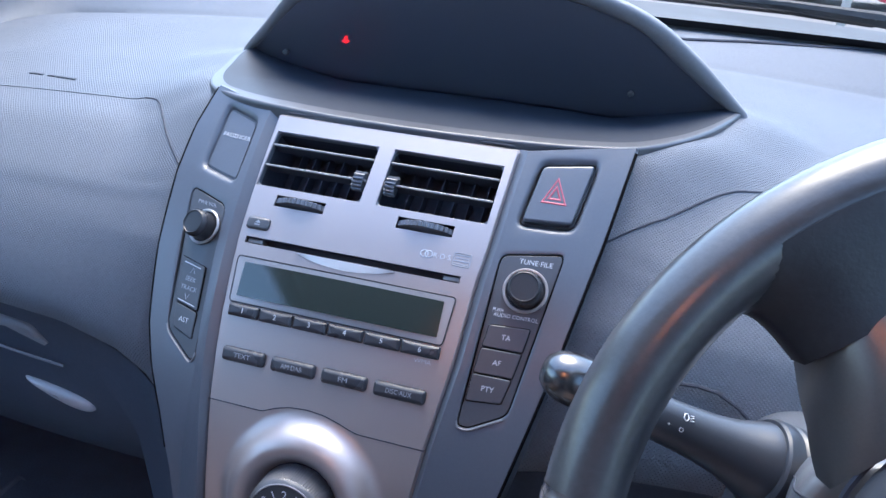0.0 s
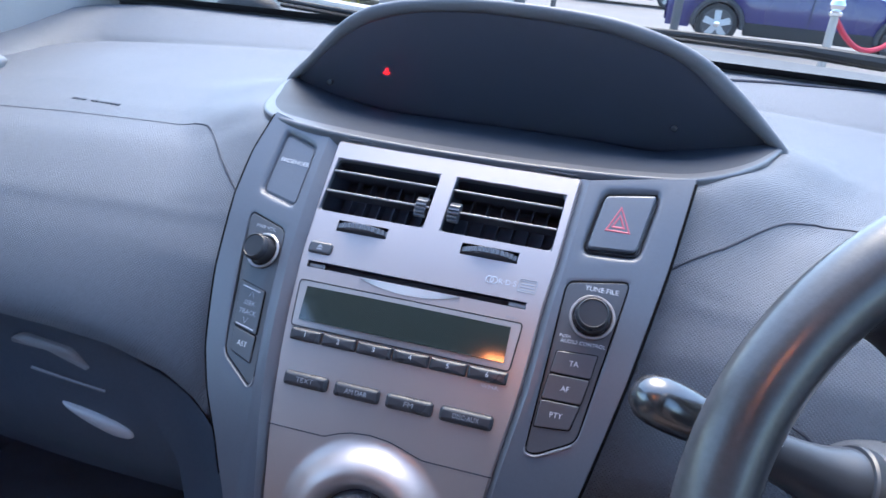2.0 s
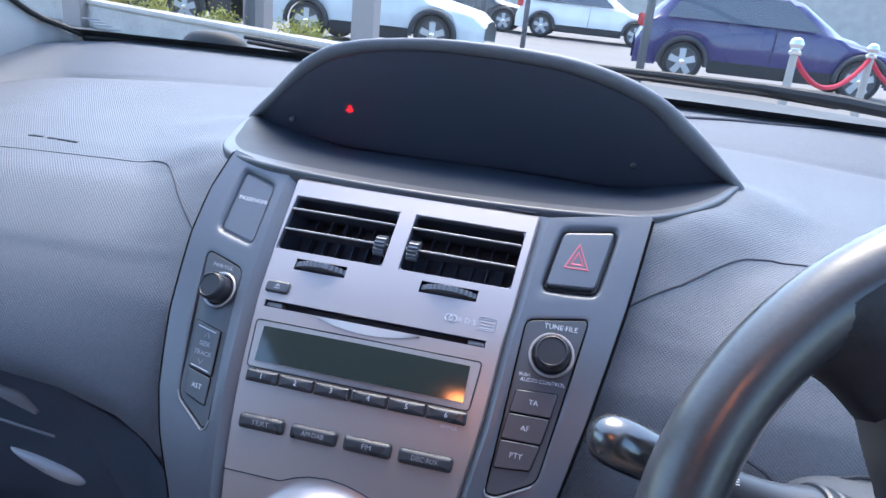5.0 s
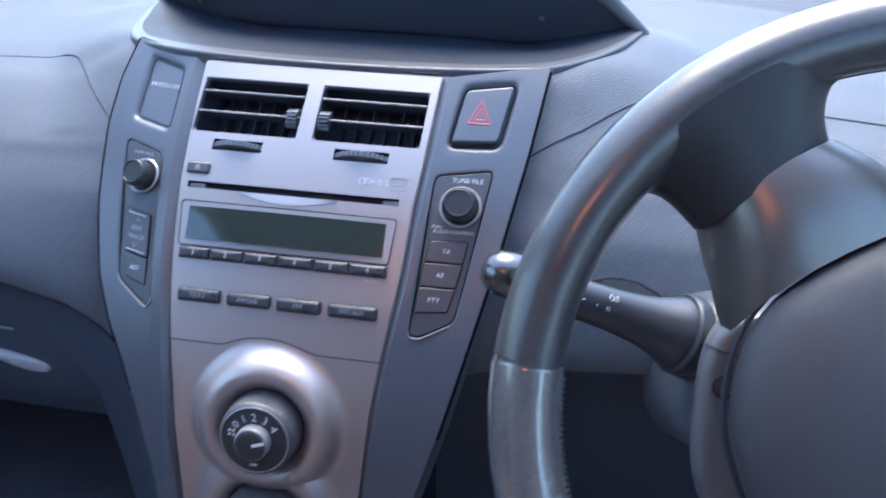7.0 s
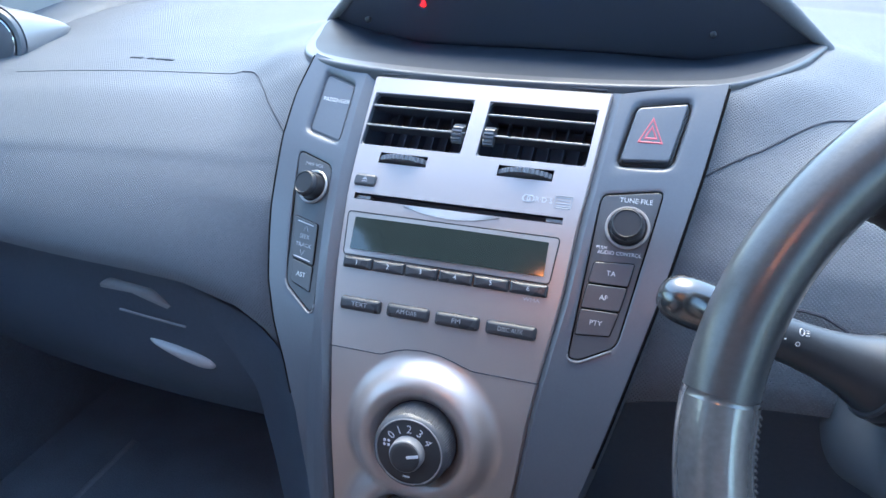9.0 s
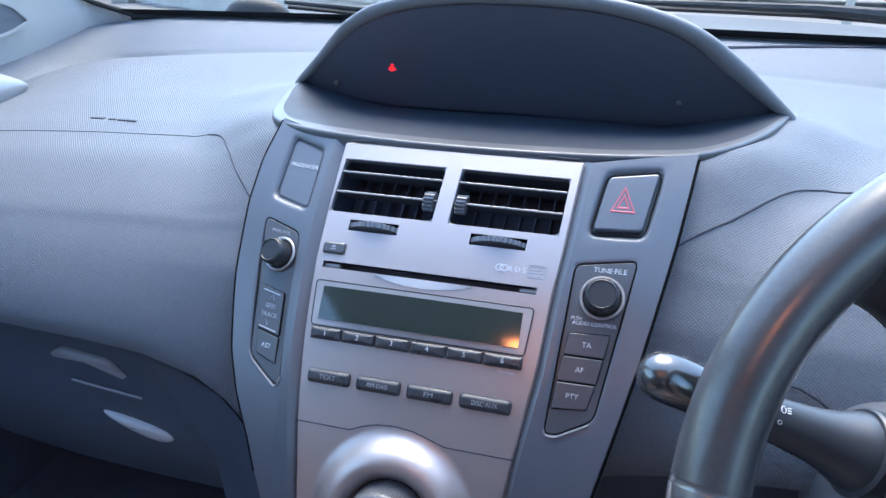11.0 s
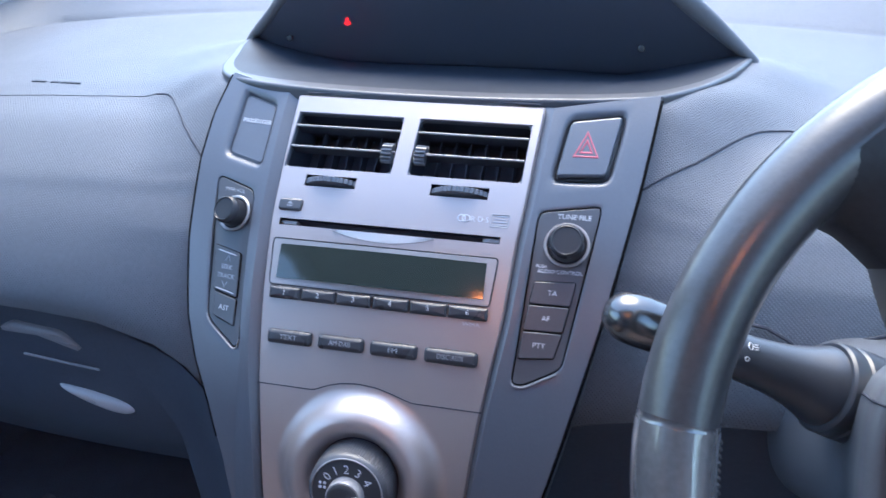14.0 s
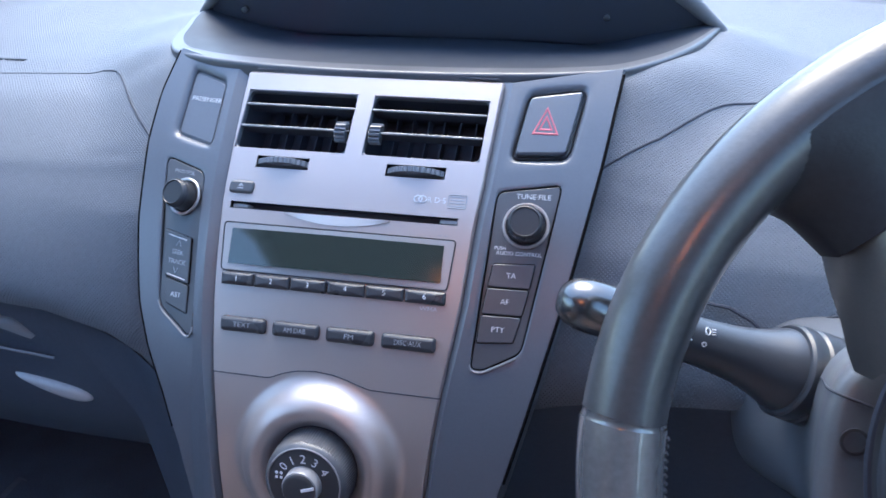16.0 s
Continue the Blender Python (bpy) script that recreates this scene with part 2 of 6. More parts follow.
def plate(fn, outline, h0, h1, bevel=0.0008, dome=0.0):
    """A raised plate: outline in the surface's own two coordinates, fn(u, v, height)."""
    bm = bmesh.new()
    rings = []
    for pts, h in ((outline, h0), (outline, h1 - bevel), (inset(outline, bevel * 0.4), h1 - bevel * 0.3), (inset(outline, bevel), h1)):
        rings.append([bm.verts.new(fn(p.x, p.y, h)) for p in pts])
    k = len(outline)
    for a, b in zip(rings, rings[1:]):
        for i in range(k):
            bm.faces.new((a[i], a[(i + 1) % k], b[(i + 1) % k], b[i]))
    c = sum(outline, Vector((0, 0))) / k
    top = bm.verts.new(fn(c.x, c.y, h1 + dome))
    cap = [bm.verts.new(v.co) for v in rings[-1]]
    reach = max((q - c).length for q in outline)
    for s in (0.75, 0.5, 0.25) if reach > 0.014 else ():
        ring = [bm.verts.new(fn(c.x + (q.x - c.x) * s, c.y + (q.y - c.y) * s, h1 + dome * (1 - s * s))) for q in inset(outline, bevel)]
        for i in range(k):
            bm.faces.new((cap[i], cap[(i + 1) % k], ring[(i + 1) % k], ring[i]))
        cap = ring
    for i in range(k):
        bm.faces.new((cap[i], cap[(i + 1) % k], top))
    return bm


def ring_plate(fn, outer, inner, h0, h1):
    """A frame between two outlines with equally many points."""
    bm = bmesh.new()
    k = len(outer)
    a = [bm.verts.new(fn(p.x, p.y, h0)) for p in outer]
    b = [bm.verts.new(fn(p.x, p.y, h1)) for p in outer]
    m = [bm.verts.new(fn((p.x + q.x) / 2, (p.y + q.y) / 2, h1 + 0.0003)) for p, q in zip(outer, inner)]
    c = [bm.verts.new(fn(p.x, p.y, h1 - 0.0002)) for p in inner]
    d = [bm.verts.new(fn(p.x, p.y, h0)) for p in inner]
    for r, s in ((a, b), (b, m), (m, c), (c, d)):
        for i in range(k):
            bm.faces.new((r[i], r[(i + 1) % k], s[(i + 1) % k], s[i]))
    return bm


def tube(points, radius, n=8, closed=False, bm=None):
    """A round bar along points; radius a number or one for each point."""
    bm = bm or bmesh.new()
    pts = [Vector(p) for p in points]
    k = len(pts)
    rings, ref = [], None
    for i, p in enumerate(pts):
        a = pts[i - 1] if i or closed else p
        b = pts[(i + 1) % k] if i < k - 1 or closed else p
        t = (b - a).normalized()
        ref = t.orthogonal() if ref is None else ref - t * ref.dot(t)
        ref.normalize()
        o = t.cross(ref)
        r = radius[i] if isinstance(radius, (list, tuple)) else radius
        rings.append([bm.verts.new(p + (ref * math.cos(w) + o * math.sin(w)) * r) for w in (2 * math.pi * j / n for j in range(n))])
    for i in range(k if closed else k - 1):
        a, b = rings[i], rings[(i + 1) % k]
        for j in range(n):
            bm.faces.new((a[j], a[(j + 1) % n], b[(j + 1) % n], b[j]))
    if not closed:
        bm.faces.new(rings[0][::-1]), bm.faces.new(rings[-1])
    return bm


def lathe(profile, base, axis, n=32, up=None, ribs=0, rib_depth=0.0):
    """Turns (radius, height) pairs about an axis; ribs knurl the widest part."""
    bm = bmesh.new()
    axis = Vector(axis).normalized()
    u = (Vector(up) - axis * Vector(up).dot(axis)).normalized() if up else axis.orthogonal().normalized()
    v = axis.cross(u)
    rings = []
    for r, h in profile:
        ring = []
        for j in range(n):
            w = 2 * math.pi * j / n
            ring.append(bm.verts.new(Vector(base) + axis * h + (u * math.cos(w) + v * math.sin(w)) * (r - (rib_depth if ribs and j % 2 else 0))))
        rings.append(ring)
    for a, b in zip(rings, rings[1:]):
        for j in range(n):
            bm.faces.new((a[j], a[(j + 1) % n], b[(j + 1) % n], b[j]))
    bm.faces.new(rings[0][::-1]), bm.faces.new(rings[-1])
    return bm


def box(lo, hi, bevel=0.0, m=None):
    bm = bmesh.new()
    bmesh.ops.create_cube(bm, size=1)
    lo, hi = Vector(lo), Vector(hi)
    for v in bm.verts:
        v.co = lo + Vector(((v.co.x + 0.5) * (hi.x - lo.x), (v.co.y + 0.5) * (hi.y - lo.y), (v.co.z + 0.5) * (hi.z - lo.z)))
    if bevel:
        bmesh.ops.bevel(bm, geom=bm.edges[:], offset=bevel, segments=2, affect="EDGES")
    if m:
        bm.transform(m)
    return bm


def lettering(text, size, place, right, up, material, parent, name="lettering", stretch=1.0):
    """Flat raised print with the built-in font, centred at place."""
    cu = bpy.data.curves.new(name, "FONT")
    cu.body, cu.size, cu.align_x, cu.align_y = text, size, "CENTER", "CENTER"
    cu.extrude = 0.00008
    cu.resolution_u = 2
    tmp = new("lettering_source", cu)
    bpy.context.view_layer.update()
    me = bpy.data.meshes.new_from_object(tmp.evaluated_get(bpy.context.evaluated_depsgraph_get()))
    bpy.data.objects.remove(tmp)
    r, u = Vector(right).normalized(), Vector(up).normalized()
    n = r.cross(u)
    m = Matrix((r * stretch, u, n)).transposed().to_4x4()
    m.translation = place
    me.transform(m)
    me.materials.clear()
    me.materials.append(material)
    ob = new(name, me)
    ob.parent = parent
    ob.matrix_parent_inverse = parent.matrix_basis.inverted()
    return ob


def table(x, xs, ys):
    """Smooth lookup between pairs."""
    return float(np.interp(x, xs, ys))


def flow(x, xs, ys):
    """Lookup along a smooth curve through pairs."""
    m = np.gradient(ys, xs)
    i = int(np.clip(np.searchsorted(xs, x) - 1, 0, len(xs) - 2))
    h = xs[i + 1] - xs[i]
    t = min(1.0, max(0.0, (x - xs[i]) / h))
    return float((1 + 2 * t) * (1 - t) ** 2 * ys[i] + t * (1 - t) ** 2 * h * m[i] + t * t * (3 - 2 * t) * ys[i + 1] + t * t * (t - 1) * h * m[i + 1])


def steps(a, b, n):
    return [a + (b - a) * i / n for i in range(n + 1)]


def finer(points, n=6):
    """More places along a bent line."""
    return [tuple(a[i] + (b[i] - a[i]) * k / n for i in range(len(a))) for a, b in zip(points, points[1:]) for k in range(n)] + [points[-1]]


# ---- the cabin shell ----
PROFILE = [(0.117, 0.9250), (0.078, 0.9165), (0.036, 0.9062), (-0.016, 0.8785), (-0.034, 0.8610), (-0.0535, 0.8370), (-0.0735, 0.8040), (-0.085, 0.7750), (-0.083, 0.7570), (-0.078, 0.7480)]


def curve(points, n=10):
    """A smooth line through points."""
    out = []
    for i in range(1, len(points) - 2):
        a, b, c, d = (Vector(points[i + j]) for j in (-1, 0, 1, 2))
        for k in range(n):
            t = k / n
            out.append(0.5 * (2 * b + (c - a) * t + (2 * a - 5 * b + 4 * c - d) * t * t + (3 * b - a - 3 * c + d) * t ** 3))
    return out + [Vector(points[-2])]


FRONT = curve(PROFILE)
FRONT_Y, FRONT_Z = [p.x for p in FRONT], [p.y for p in FRONT]
TOP_Y = [p.x for p in FRONT[:21]][::-1] + [0.117, 0.19, 0.30, 0.405, 0.43, 0.60]
TOP_Z = [p.y for p in FRONT[:21]][::-1] + [0.925, 0.936, 0.946, 0.9535, 0.954, 0.956]

def dash_point(x, y):
    """Height of the upper dashboard: a crowned sheet with a raised ledge under the windscreen."""
    z = table(y, TOP_Y, TOP_Z) - 0.08 * x * x
    # the ledge rises from a crisp crease that turns back along the doors
    d = math.hypot(max(0.0, y - 0.36), max(0.0, abs(x) - 0.645)) - 0.068
    z += table(d, (0, 0.004, 0.05, 0.095, 0.17), (0, 0.10, 0.60, 1.0, 1.08)) * min(0.047, 0.0145 + 0.08 * x * x)
    edge = flow(y, (-0.016, 0.03, 0.05, 0.074, 0.107, 0.14, 0.2, 0.26), (0.155, 0.163, 0.171, 0.193, 0.210, 0.221, 0.231, 0.215)) if x < 0 else flow(y, (-0.016, 0.03, 0.046, 0.083, 0.139, 0.2, 0.26), (0.170, 0.182, 0.193, 0.225, 0.258, 0.283, 0.27))
    # the sheet swells up to meet the pod and the console, and dips out of sight below them
    goal = flow(y, (-0.016, 0.013, 0.042, 0.05, 0.14, 0.2, 0.3), (0.8862, 0.917, 0.9400, 0.9420, 0.9435, 0.9465, 0.936)) + 0.08 * (edge * edge - x * x)
    w = min(1.0, max(0.0, 1 - (abs(x) - edge) / (0.105 if x < 0 else 0.085)))
    z += max(0.0, goal - z) * w * w * (3 - 2 * w)
    if y < 0.30:
        keep = max(edge, 0.180) - 0.006 if y < 0.03 else edge - 0.010
        z -= 0.05 * min(1.0, max(0.0, (keep - abs(x)) / 0.03))
    return Vector((x, y, z))


def brow_z(x):
    """Lower edge of the front panel, which sweeps down towards the console."""
    if x > 0:
        return table(x, (0.10, 0.145, 0.16, 0.20, 0.25, 0.30, 0.8), (0.69, 0.712, 0.718, 0.727, 0.732, 0.736, 0.745))
    return table(abs(x), (0.10, 0.14, 0.165, 0.184, 0.212, 0.268, 0.33, 0.8), (0.60, 0.655, 0.692, 0.719, 0.739, 0.755, 0.759, 0.762))


def front_point(x, v):
    """The dashboard's front below the top sheet; v from 0 (top) to 1 (lower edge)."""
    i = 20 + v * (len(FRONT) - 21)
    j = min(int(i), len(FRONT) - 2)
    y, z = FRONT[j].lerp(FRONT[j + 1], i - j)
    low = brow_z(x)
    if z < 0.838:
        z = 0.838 - (0.838 - z) * (0.838 - low) / (0.838 - 0.757)
    f, g = min(1.0, v / 0.7), min(1.0, v * 2)
    z -= 0.08 * x * x * (1 - f * f * (3 - 2 * f))
    y += 0.0 if abs(x) < 0.3 else 0.25 * (abs(x) - 0.3) ** 2 * g * g * (3 - 2 * g)
    return Vector((x, y, z))


def console_edge(z, x):
    """Where the front panels run under the console's uprights."""
    if x < 0:
        return table(z, (0.60, 0.6864, 0.7246, 0.756, 0.785, 0.837, 0.8885, 0.95), (0.098, 0.119, 0.133, 0.149, 0.160, 0.171, 0.1765, 0.18))
    return table(z, (0.60, 0.69, 0.756, 0.837, 0.891, 0.95), (0.101, 0.124, 0.143, 0.164, 0.178, 0.186))


def build_dashboard():
    ys = [0.60, 0.57, 0.54, 0.52, 0.50, 0.485, 0.471, 0.46, 0.45, 0.442, 0.434, 0.428, 0.42, 0.41, 0.40, 0.385, 0.37, 0.355, 0.34, 0.32, 0.30, 0.28] + steps(0.26, -0.016, 60)
    board = thing("dashboard", (0, 0.2, 0.9), label="blue-grey grained plastic car dashboard under the windscreen", category="dashboard", kind="structure")
    xs_skin = steps(-0.80, 0.80, 400)
    rows = [("top", y) for y in ys] + [("front", v) for v in steps(0, 1, 44)[1:]]

    def skin(x, row):
        kind, k = row
        if kind == "top":
            return dash_point(x, k)
        p = front_point(x, k)
        edge = 0.155 if x < 0 else 0.170
        w = min(1.0, max(0.0, 1 - (abs(x) - edge) / (0.105 if x < 0 else 0.085)))
        p.z += max(0.0, dash_point(x, -0.016).z - front_point(x, 0).z if abs(x) > 0.186 else 0.0077) * max(0.0, 1 - k / 0.4) ** 2 * w * w * (3 - 2 * w)
        # the front runs back out of sight behind the console's uprights
        p.y += 0.05 * min(1.0, max(0.0, (console_edge(p.z, x) - abs(x)) / 0.03))
        return p

    def shown(i, j):
        x = abs(xs_skin[i] + 0.002)
        if rows[j][0] == "top":
            return not (rows[j][1] < 0.04 and x < 0.16)
        return x > console_edge(front_point(xs_skin[i], rows[j][1]).z, xs_skin[i]) - 0.03
    part("skin", grid(skin, xs_skin, rows, keep=shown, metric=True), DASH, board)
    # underside of the brow, in the plastic toned for shade
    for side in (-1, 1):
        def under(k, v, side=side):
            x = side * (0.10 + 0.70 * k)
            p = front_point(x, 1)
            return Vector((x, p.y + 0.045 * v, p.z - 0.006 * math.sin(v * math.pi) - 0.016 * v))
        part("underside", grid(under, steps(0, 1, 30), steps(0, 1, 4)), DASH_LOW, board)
    # seams
    left = [(-0.6, 0.092), (-0.5287, 0.0918), (-0.438, 0.0899), (-0.3531, 0.0861), (-0.3074, 0.0849), (-0.2796, 0.0816), (-0.2654, 0.0744), (-0.2563, 0.0682), (-0.2476, 0.0601), (-0.2373, 0.0474), (-0.2246, 0.0314), (-0.2121, 0.0163), (-0.1983, 0.0024), (-0.1849, -0.0093), (-0.178, -0.015)]
    part("seam", tube([dash_point(x, y) + Vector((0, 0, 0.0001)) for x, y in finer(left[:6])], 0.0004, 6), TRAY, board)
    part("seam", tube([dash_point(x, y) + Vector((0, 0, 0.0002)) for x, y in finer(left[5:])], 0.0008, 6), VOID, board)
    right = [(0.1815, -0.015), (0.1957, -0.0057), (0.2083, 0.0032), (0.2224, 0.0144), (0.2371, 0.0291), (0.2465, 0.0391), (0.2545, 0.0482), (0.2619, 0.0565), (0.2684, 0.063), (0.2756, 0.0697), (0.2837, 0.0754), (0.2996, 0.0849), (0.3271, 0.0912), (0.4, 0.096), (0.6, 0.096)]
    part("seam", tube([dash_point(x, y) + Vector((0, 0, 0.0002)) for x, y in finer(right)], 0.0009, 6), VOID, board)
    # moulded warning words on the airbag lid, unreadable
    for i, w in enumerate((0.0052, 0.0050, 0.0052, 0.0, 0.0054, 0.0030, 0.0054, 0.0050, 0.0054, 0.0052)):
        x = -0.4565 + i * 0.0068
        q = dash_point(x, 0.1250 - 0.0010 * i)
        if w:
            part("moulded_mark", box((x, q.y - 0.0024, q.z - 0.0016), (x + w, q.y + 0.0024, q.z + 0.0010), 0.0004), TRAY, board)
    # demister slot on the driver's ledge
    slot = [dash_point(x, 0.4546 + 0.22 * x) + Vector((0, 0, 0.0005)) for x in steps(0.19, 0.50, 20)]
    part("demister_slot", tube(slot, 0.0024, 6), VOID, board)
    return board


build_dashboard()


def wall(name, corners, material, label, depth=0.03, **tags):
    """A thick panel over a four-cornered outline."""
    bm = bmesh.new()
    bm.faces.new([bm.verts.new(c) for c in corners])
    bmesh.ops.subdivide_edges(bm, edges=bm.edges[:], cuts=3, use_grid_fill=True)
    thicken(bm, depth)
    return single(name, bm, material, label=label, kind="structure", **tags)


# unseen roof, its front edge and width placed to shape the cabin light
wall("roof", [(-0.56, -0.46, 1.395), (0.56, -0.46, 1.395), (0.46, -0.60, 1.402), (-0.46, -0.60, 1.402)], LINER, "unseen pale fabric front edge of the headliner", category="ceiling")
wall("roof", [(-0.46, -0.60, 1.402), (0.46, -0.60, 1.402), (0.46, -2.2, 1.42), (-0.46, -2.2, 1.42)], LINER, "unseen pale fabric car headliner", category="ceiling")
wall("floor", [(-0.80, 0.55, 0.26), (0.80, 0.55, 0.26), (0.80, -2.3, 0.26), (-0.80, -2.3, 0.26)], CARPET, "dark carpeted car floor", category="floor")
wall("bulkhead", [(-0.80, 0.42, 0.20), (0.80, 0.42, 0.20), (0.80, 0.50, 0.93), (-0.80, 0.50, 0.93)], CARPET, "dark felt bulkhead of the footwell", category="wall")
for s, word in ((-1, "passenger"), (1, "driver")):
    wall("door_trim", [(s * 0.80, 0.50, 0.26), (s * 0.80, -1.9, 0.26), (s * 0.79, -1.9, 0.68), (s * 0.79, 0.50, 0.68)], CARPET, "dark grey lower door trim beside the " + word, category="door")
    # upper trim is out of view and made pale to bounce light inwards
    wall("door_trim", [(s * 0.79, 0.50, 0.68), (s * 0.79, -1.9, 0.68), (s * 0.78, -1.9, 0.97), (s * 0.78, 0.50, 0.91)], PILLAR, "unseen upper door trim, pale to bounce light, beside the " + word, category="door")
    wall("front_side_window", [(s * 0.775, 0.26, 0.93), (s * 0.770, -0.92, 0.95), (s * 0.50, -0.95, 1.35), (s * 0.57, -0.40, 1.34)], GLASS, "clear side window beside the " + word, 0.004, category="window").visible_shadow = False
    wall("roof_rail", [(s * 0.57, -0.40, 1.385), (s * 0.46, -0.60, 1.402), (s * 0.50, -0.60, 1.34), (s * 0.59, -0.40, 1.33)], LINER, "pale roof rail above the front side window", category="rail")
    wall("roof_rail", [(s * 0.46, -0.60, 1.402), (s * 0.46, -2.2, 1.42), (s * 0.50, -2.2, 1.36), (s * 0.50, -0.60, 1.34)], LINER, "pale roof rail above the side windows", category="rail")
    wall("middle_pillar", [(s * 0.50, -0.96, 1.35), (s * 0.50, -1.06, 1.35), (s * 0.775, -1.10, 0.90), (s * 0.775, -0.92, 0.90)], PILLAR, "grey pillar between the side windows", category="pillar")
for s in (-1, 1):
    wall("rear_quarter", [(s * 0.79, -0.78, 0.30), (s * 0.79, -2.25, 0.30), (s * 0.77, -2.25, 0.96), (s * 0.77, -0.78, 0.94)], DASH_LOW, "dark rear door trim", category="door")
    g = wall("rear_side_window", [(s * 0.765, -1.11, 0.95), (s * 0.76, -2.2, 0.97), (s * 0.50, -2.2, 1.36), (s * 0.50, -1.07, 1.35)], TINTED, "unseen rear side window, darkened to cut light from behind", 0.004, category="window")
g = wall("rear_window", [(-0.68, -2.25, 1.02), (0.68, -2.25, 1.02), (0.46, -2.2, 1.40), (-0.46, -2.2, 1.40)], REAR_TINT, "unseen rear window, darkened to cut light from behind", 0.004, category="window")
wall("tailgate", [(-0.76, -2.25, 0.26), (0.76, -2.25, 0.26), (0.72, -2.25, 1.02), (-0.72, -2.25, 1.02)], DASH_LOW, "dark tailgate trim at the back of the car", category="door")
for s in (-1, 1):
    wall("rear_pillar", [(s * 0.52, -2.2, 1.40), (s * 0.42, -2.2, 1.40), (s * 0.66, -2.25, 0.98), (s * 0.78, -2.2, 0.92)], PILLAR, "grey rear roof pillar", category="pillar")


WS_X, WS_Y, WS_Z = (0.697, 0.755, 0.760, 0.766, 0.56), (0.535, 0.50, 0.46, 0.42, -0.46), (0.972, 0.996, 1.020, 1.054, 1.390)


def windscreen_edge(k, s):
    """Side edge of the windscreen; k from 0 at the dashboard to 1 at the roof."""
    ks = (0, 0.06, 0.12, 0.2, 1)
    p = Vector((s * table(k, ks, WS_X), table(k, ks, WS_Y), table(k, ks, WS_Z)))
    return p + Vector((0, 0.3 * k, 0.5 * k)) if k < 0 else p


def build_windscreen():
    ws = thing("window_1", (0, 0.5, 1.0), label="clear raked windscreen with a black border", category="window", kind="structure")

    def fn(k, u):
        a, b = windscreen_edge(k, -1), windscreen_edge(k, 1)
        p = a.lerp(b, u)
        bow = 1 - (2 * u - 1) ** 2
        return p + Vector((0, 0.05 * bow, 0.016 * bow * min(1.0, k * 4)))
    g = part("glass", grid(fn, steps(0, 1, 20), steps(0, 1, 20)), GLASS, ws)
    g.visible_shadow = False
    part("border_seal", tube([fn(0.0, u) + Vector((0, -0.002, -0.002)) for u in steps(0, 1, 30)], 0.0060, 8), RUBBER, ws)
    for s in (0, 1):
        part("border_seal", tube([fn(k, s) + Vector((0.002 if s == 0 else -0.002, -0.004, 0.002)) for k in steps(0, 1, 40)], 0.005, 8), RUBBER, ws)
    part("black_border", grid(lambda u, k: fn(k, u) + Vector((0, -0.0015, -0.0008)), steps(0, 1, 40), steps(0.0, 0.030, 3)), RUBBER, ws, "black printed band along the foot of the glass")
    # glass maker's marks, unreadable
    for i, (w, d) in enumerate(((0.040, 0.0), (0.034, 0.004), (0.038, 0.002), (0.030, 0.008))):
        q = fn(0.075 - 0.011 * i, 0.056 + d)
        part("etched_mark", box((q.x, q.y - 0.003, q.z - 0.001), (q.x + w * 0.8, q.y - 0.001, q.z + 0.001)), GREYINK, ws)


build_windscreen()
for s in (-1, 1):
    def pillar_fn(k, u, s=s):
        a = windscreen_edge(k, s)
        ks = (0, 0.03, 0.06, 0.12, 0.16, 0.20, 0.30, 0.45, 1)
        b = Vector((s * table(k, ks, (0.697, 0.738, 0.748, 0.757, 0.758, 0.753, 0.750, 0.78, 0.62)), table(k, ks, (0.545, 0.530, 0.48, 0.43, 0.373, 0.318, 0.22, 0.06, -0.48)),
                    table(k, ks, (0.958, 0.948, 0.938, 0.932, 0.926, 0.921, 0.912, 0.98, 1.35))))
        if k < 0:
            b.z -= 0.06
        p = a.lerp(b, u)
        return p + Vector((s * (0.013 * min(1.0, max(0.0, k) / 0.05) - 0.004 * math.sin(math.pi * u)), 0.005, 0))
    pl = thing("front_pillar", (s * 0.75, 0.3, 1.0), label="grey plastic windscreen pillar trim rising from the dashboard", category="pillar", kind="structure")
    part("trim", thicken(grid(pillar_fn, [-0.08] + steps(0, 0.3, 20) + steps(0.33, 1, 20), steps(0, 1, 12)), 0.012), PILLAR, pl)
    o = rounded([(0.364, 0.979), (0.337, 1.004), (0.26, 1.034), (0.16, 1.03), (0.16, 0.955), (0.30, 0.961), (0.332, 0.967)], 0.008)

    def on_pillar(y, z, h, s=s):
        return Vector((s * (0.7445 - h), y, z))
    part("tweeter_rim", ring_plate(on_pillar, o, inset(o, 0.005), -0.02, 0.003), PILLAR, pl)
    part("tweeter_grille", plate(on_pillar, inset(o, 0.004), -0.02, 0.0005, 0.0005), UPRIGHT, pl)


def seat(x, y):
    st = thing("front_seat", (x, y, 0.26), label="unseen front seat with headrest, in taupe cloth to warm reflections", category="seat", group="front seats")
    part("base", box((x - 0.20, y + 0.03, 0.258), (x + 0.20, y + 0.46, 0.40), 0.02), BLACK, st)
    part("cushion", box((x - 0.25, y, 0.38), (x + 0.25, y + 0.50, 0.54), 0.05), SEAT, st)
    part("backrest", box((x - 0.24, -0.09, 0.0), (x + 0.24, 0.03, 0.62), 0.045, pose(0, y, 0.50, 18)), SEAT, st)
    part("headrest", box((x - 0.12, -0.06, 0.64), (x + 0.12, 0.03, 0.82), 0.035, pose(0, y, 0.50, 18)), SEAT, st)


# unseen seats; the driver's stands further forward to block light from behind
seat(-0.37, -0.98)
seat(0.37, -0.86)

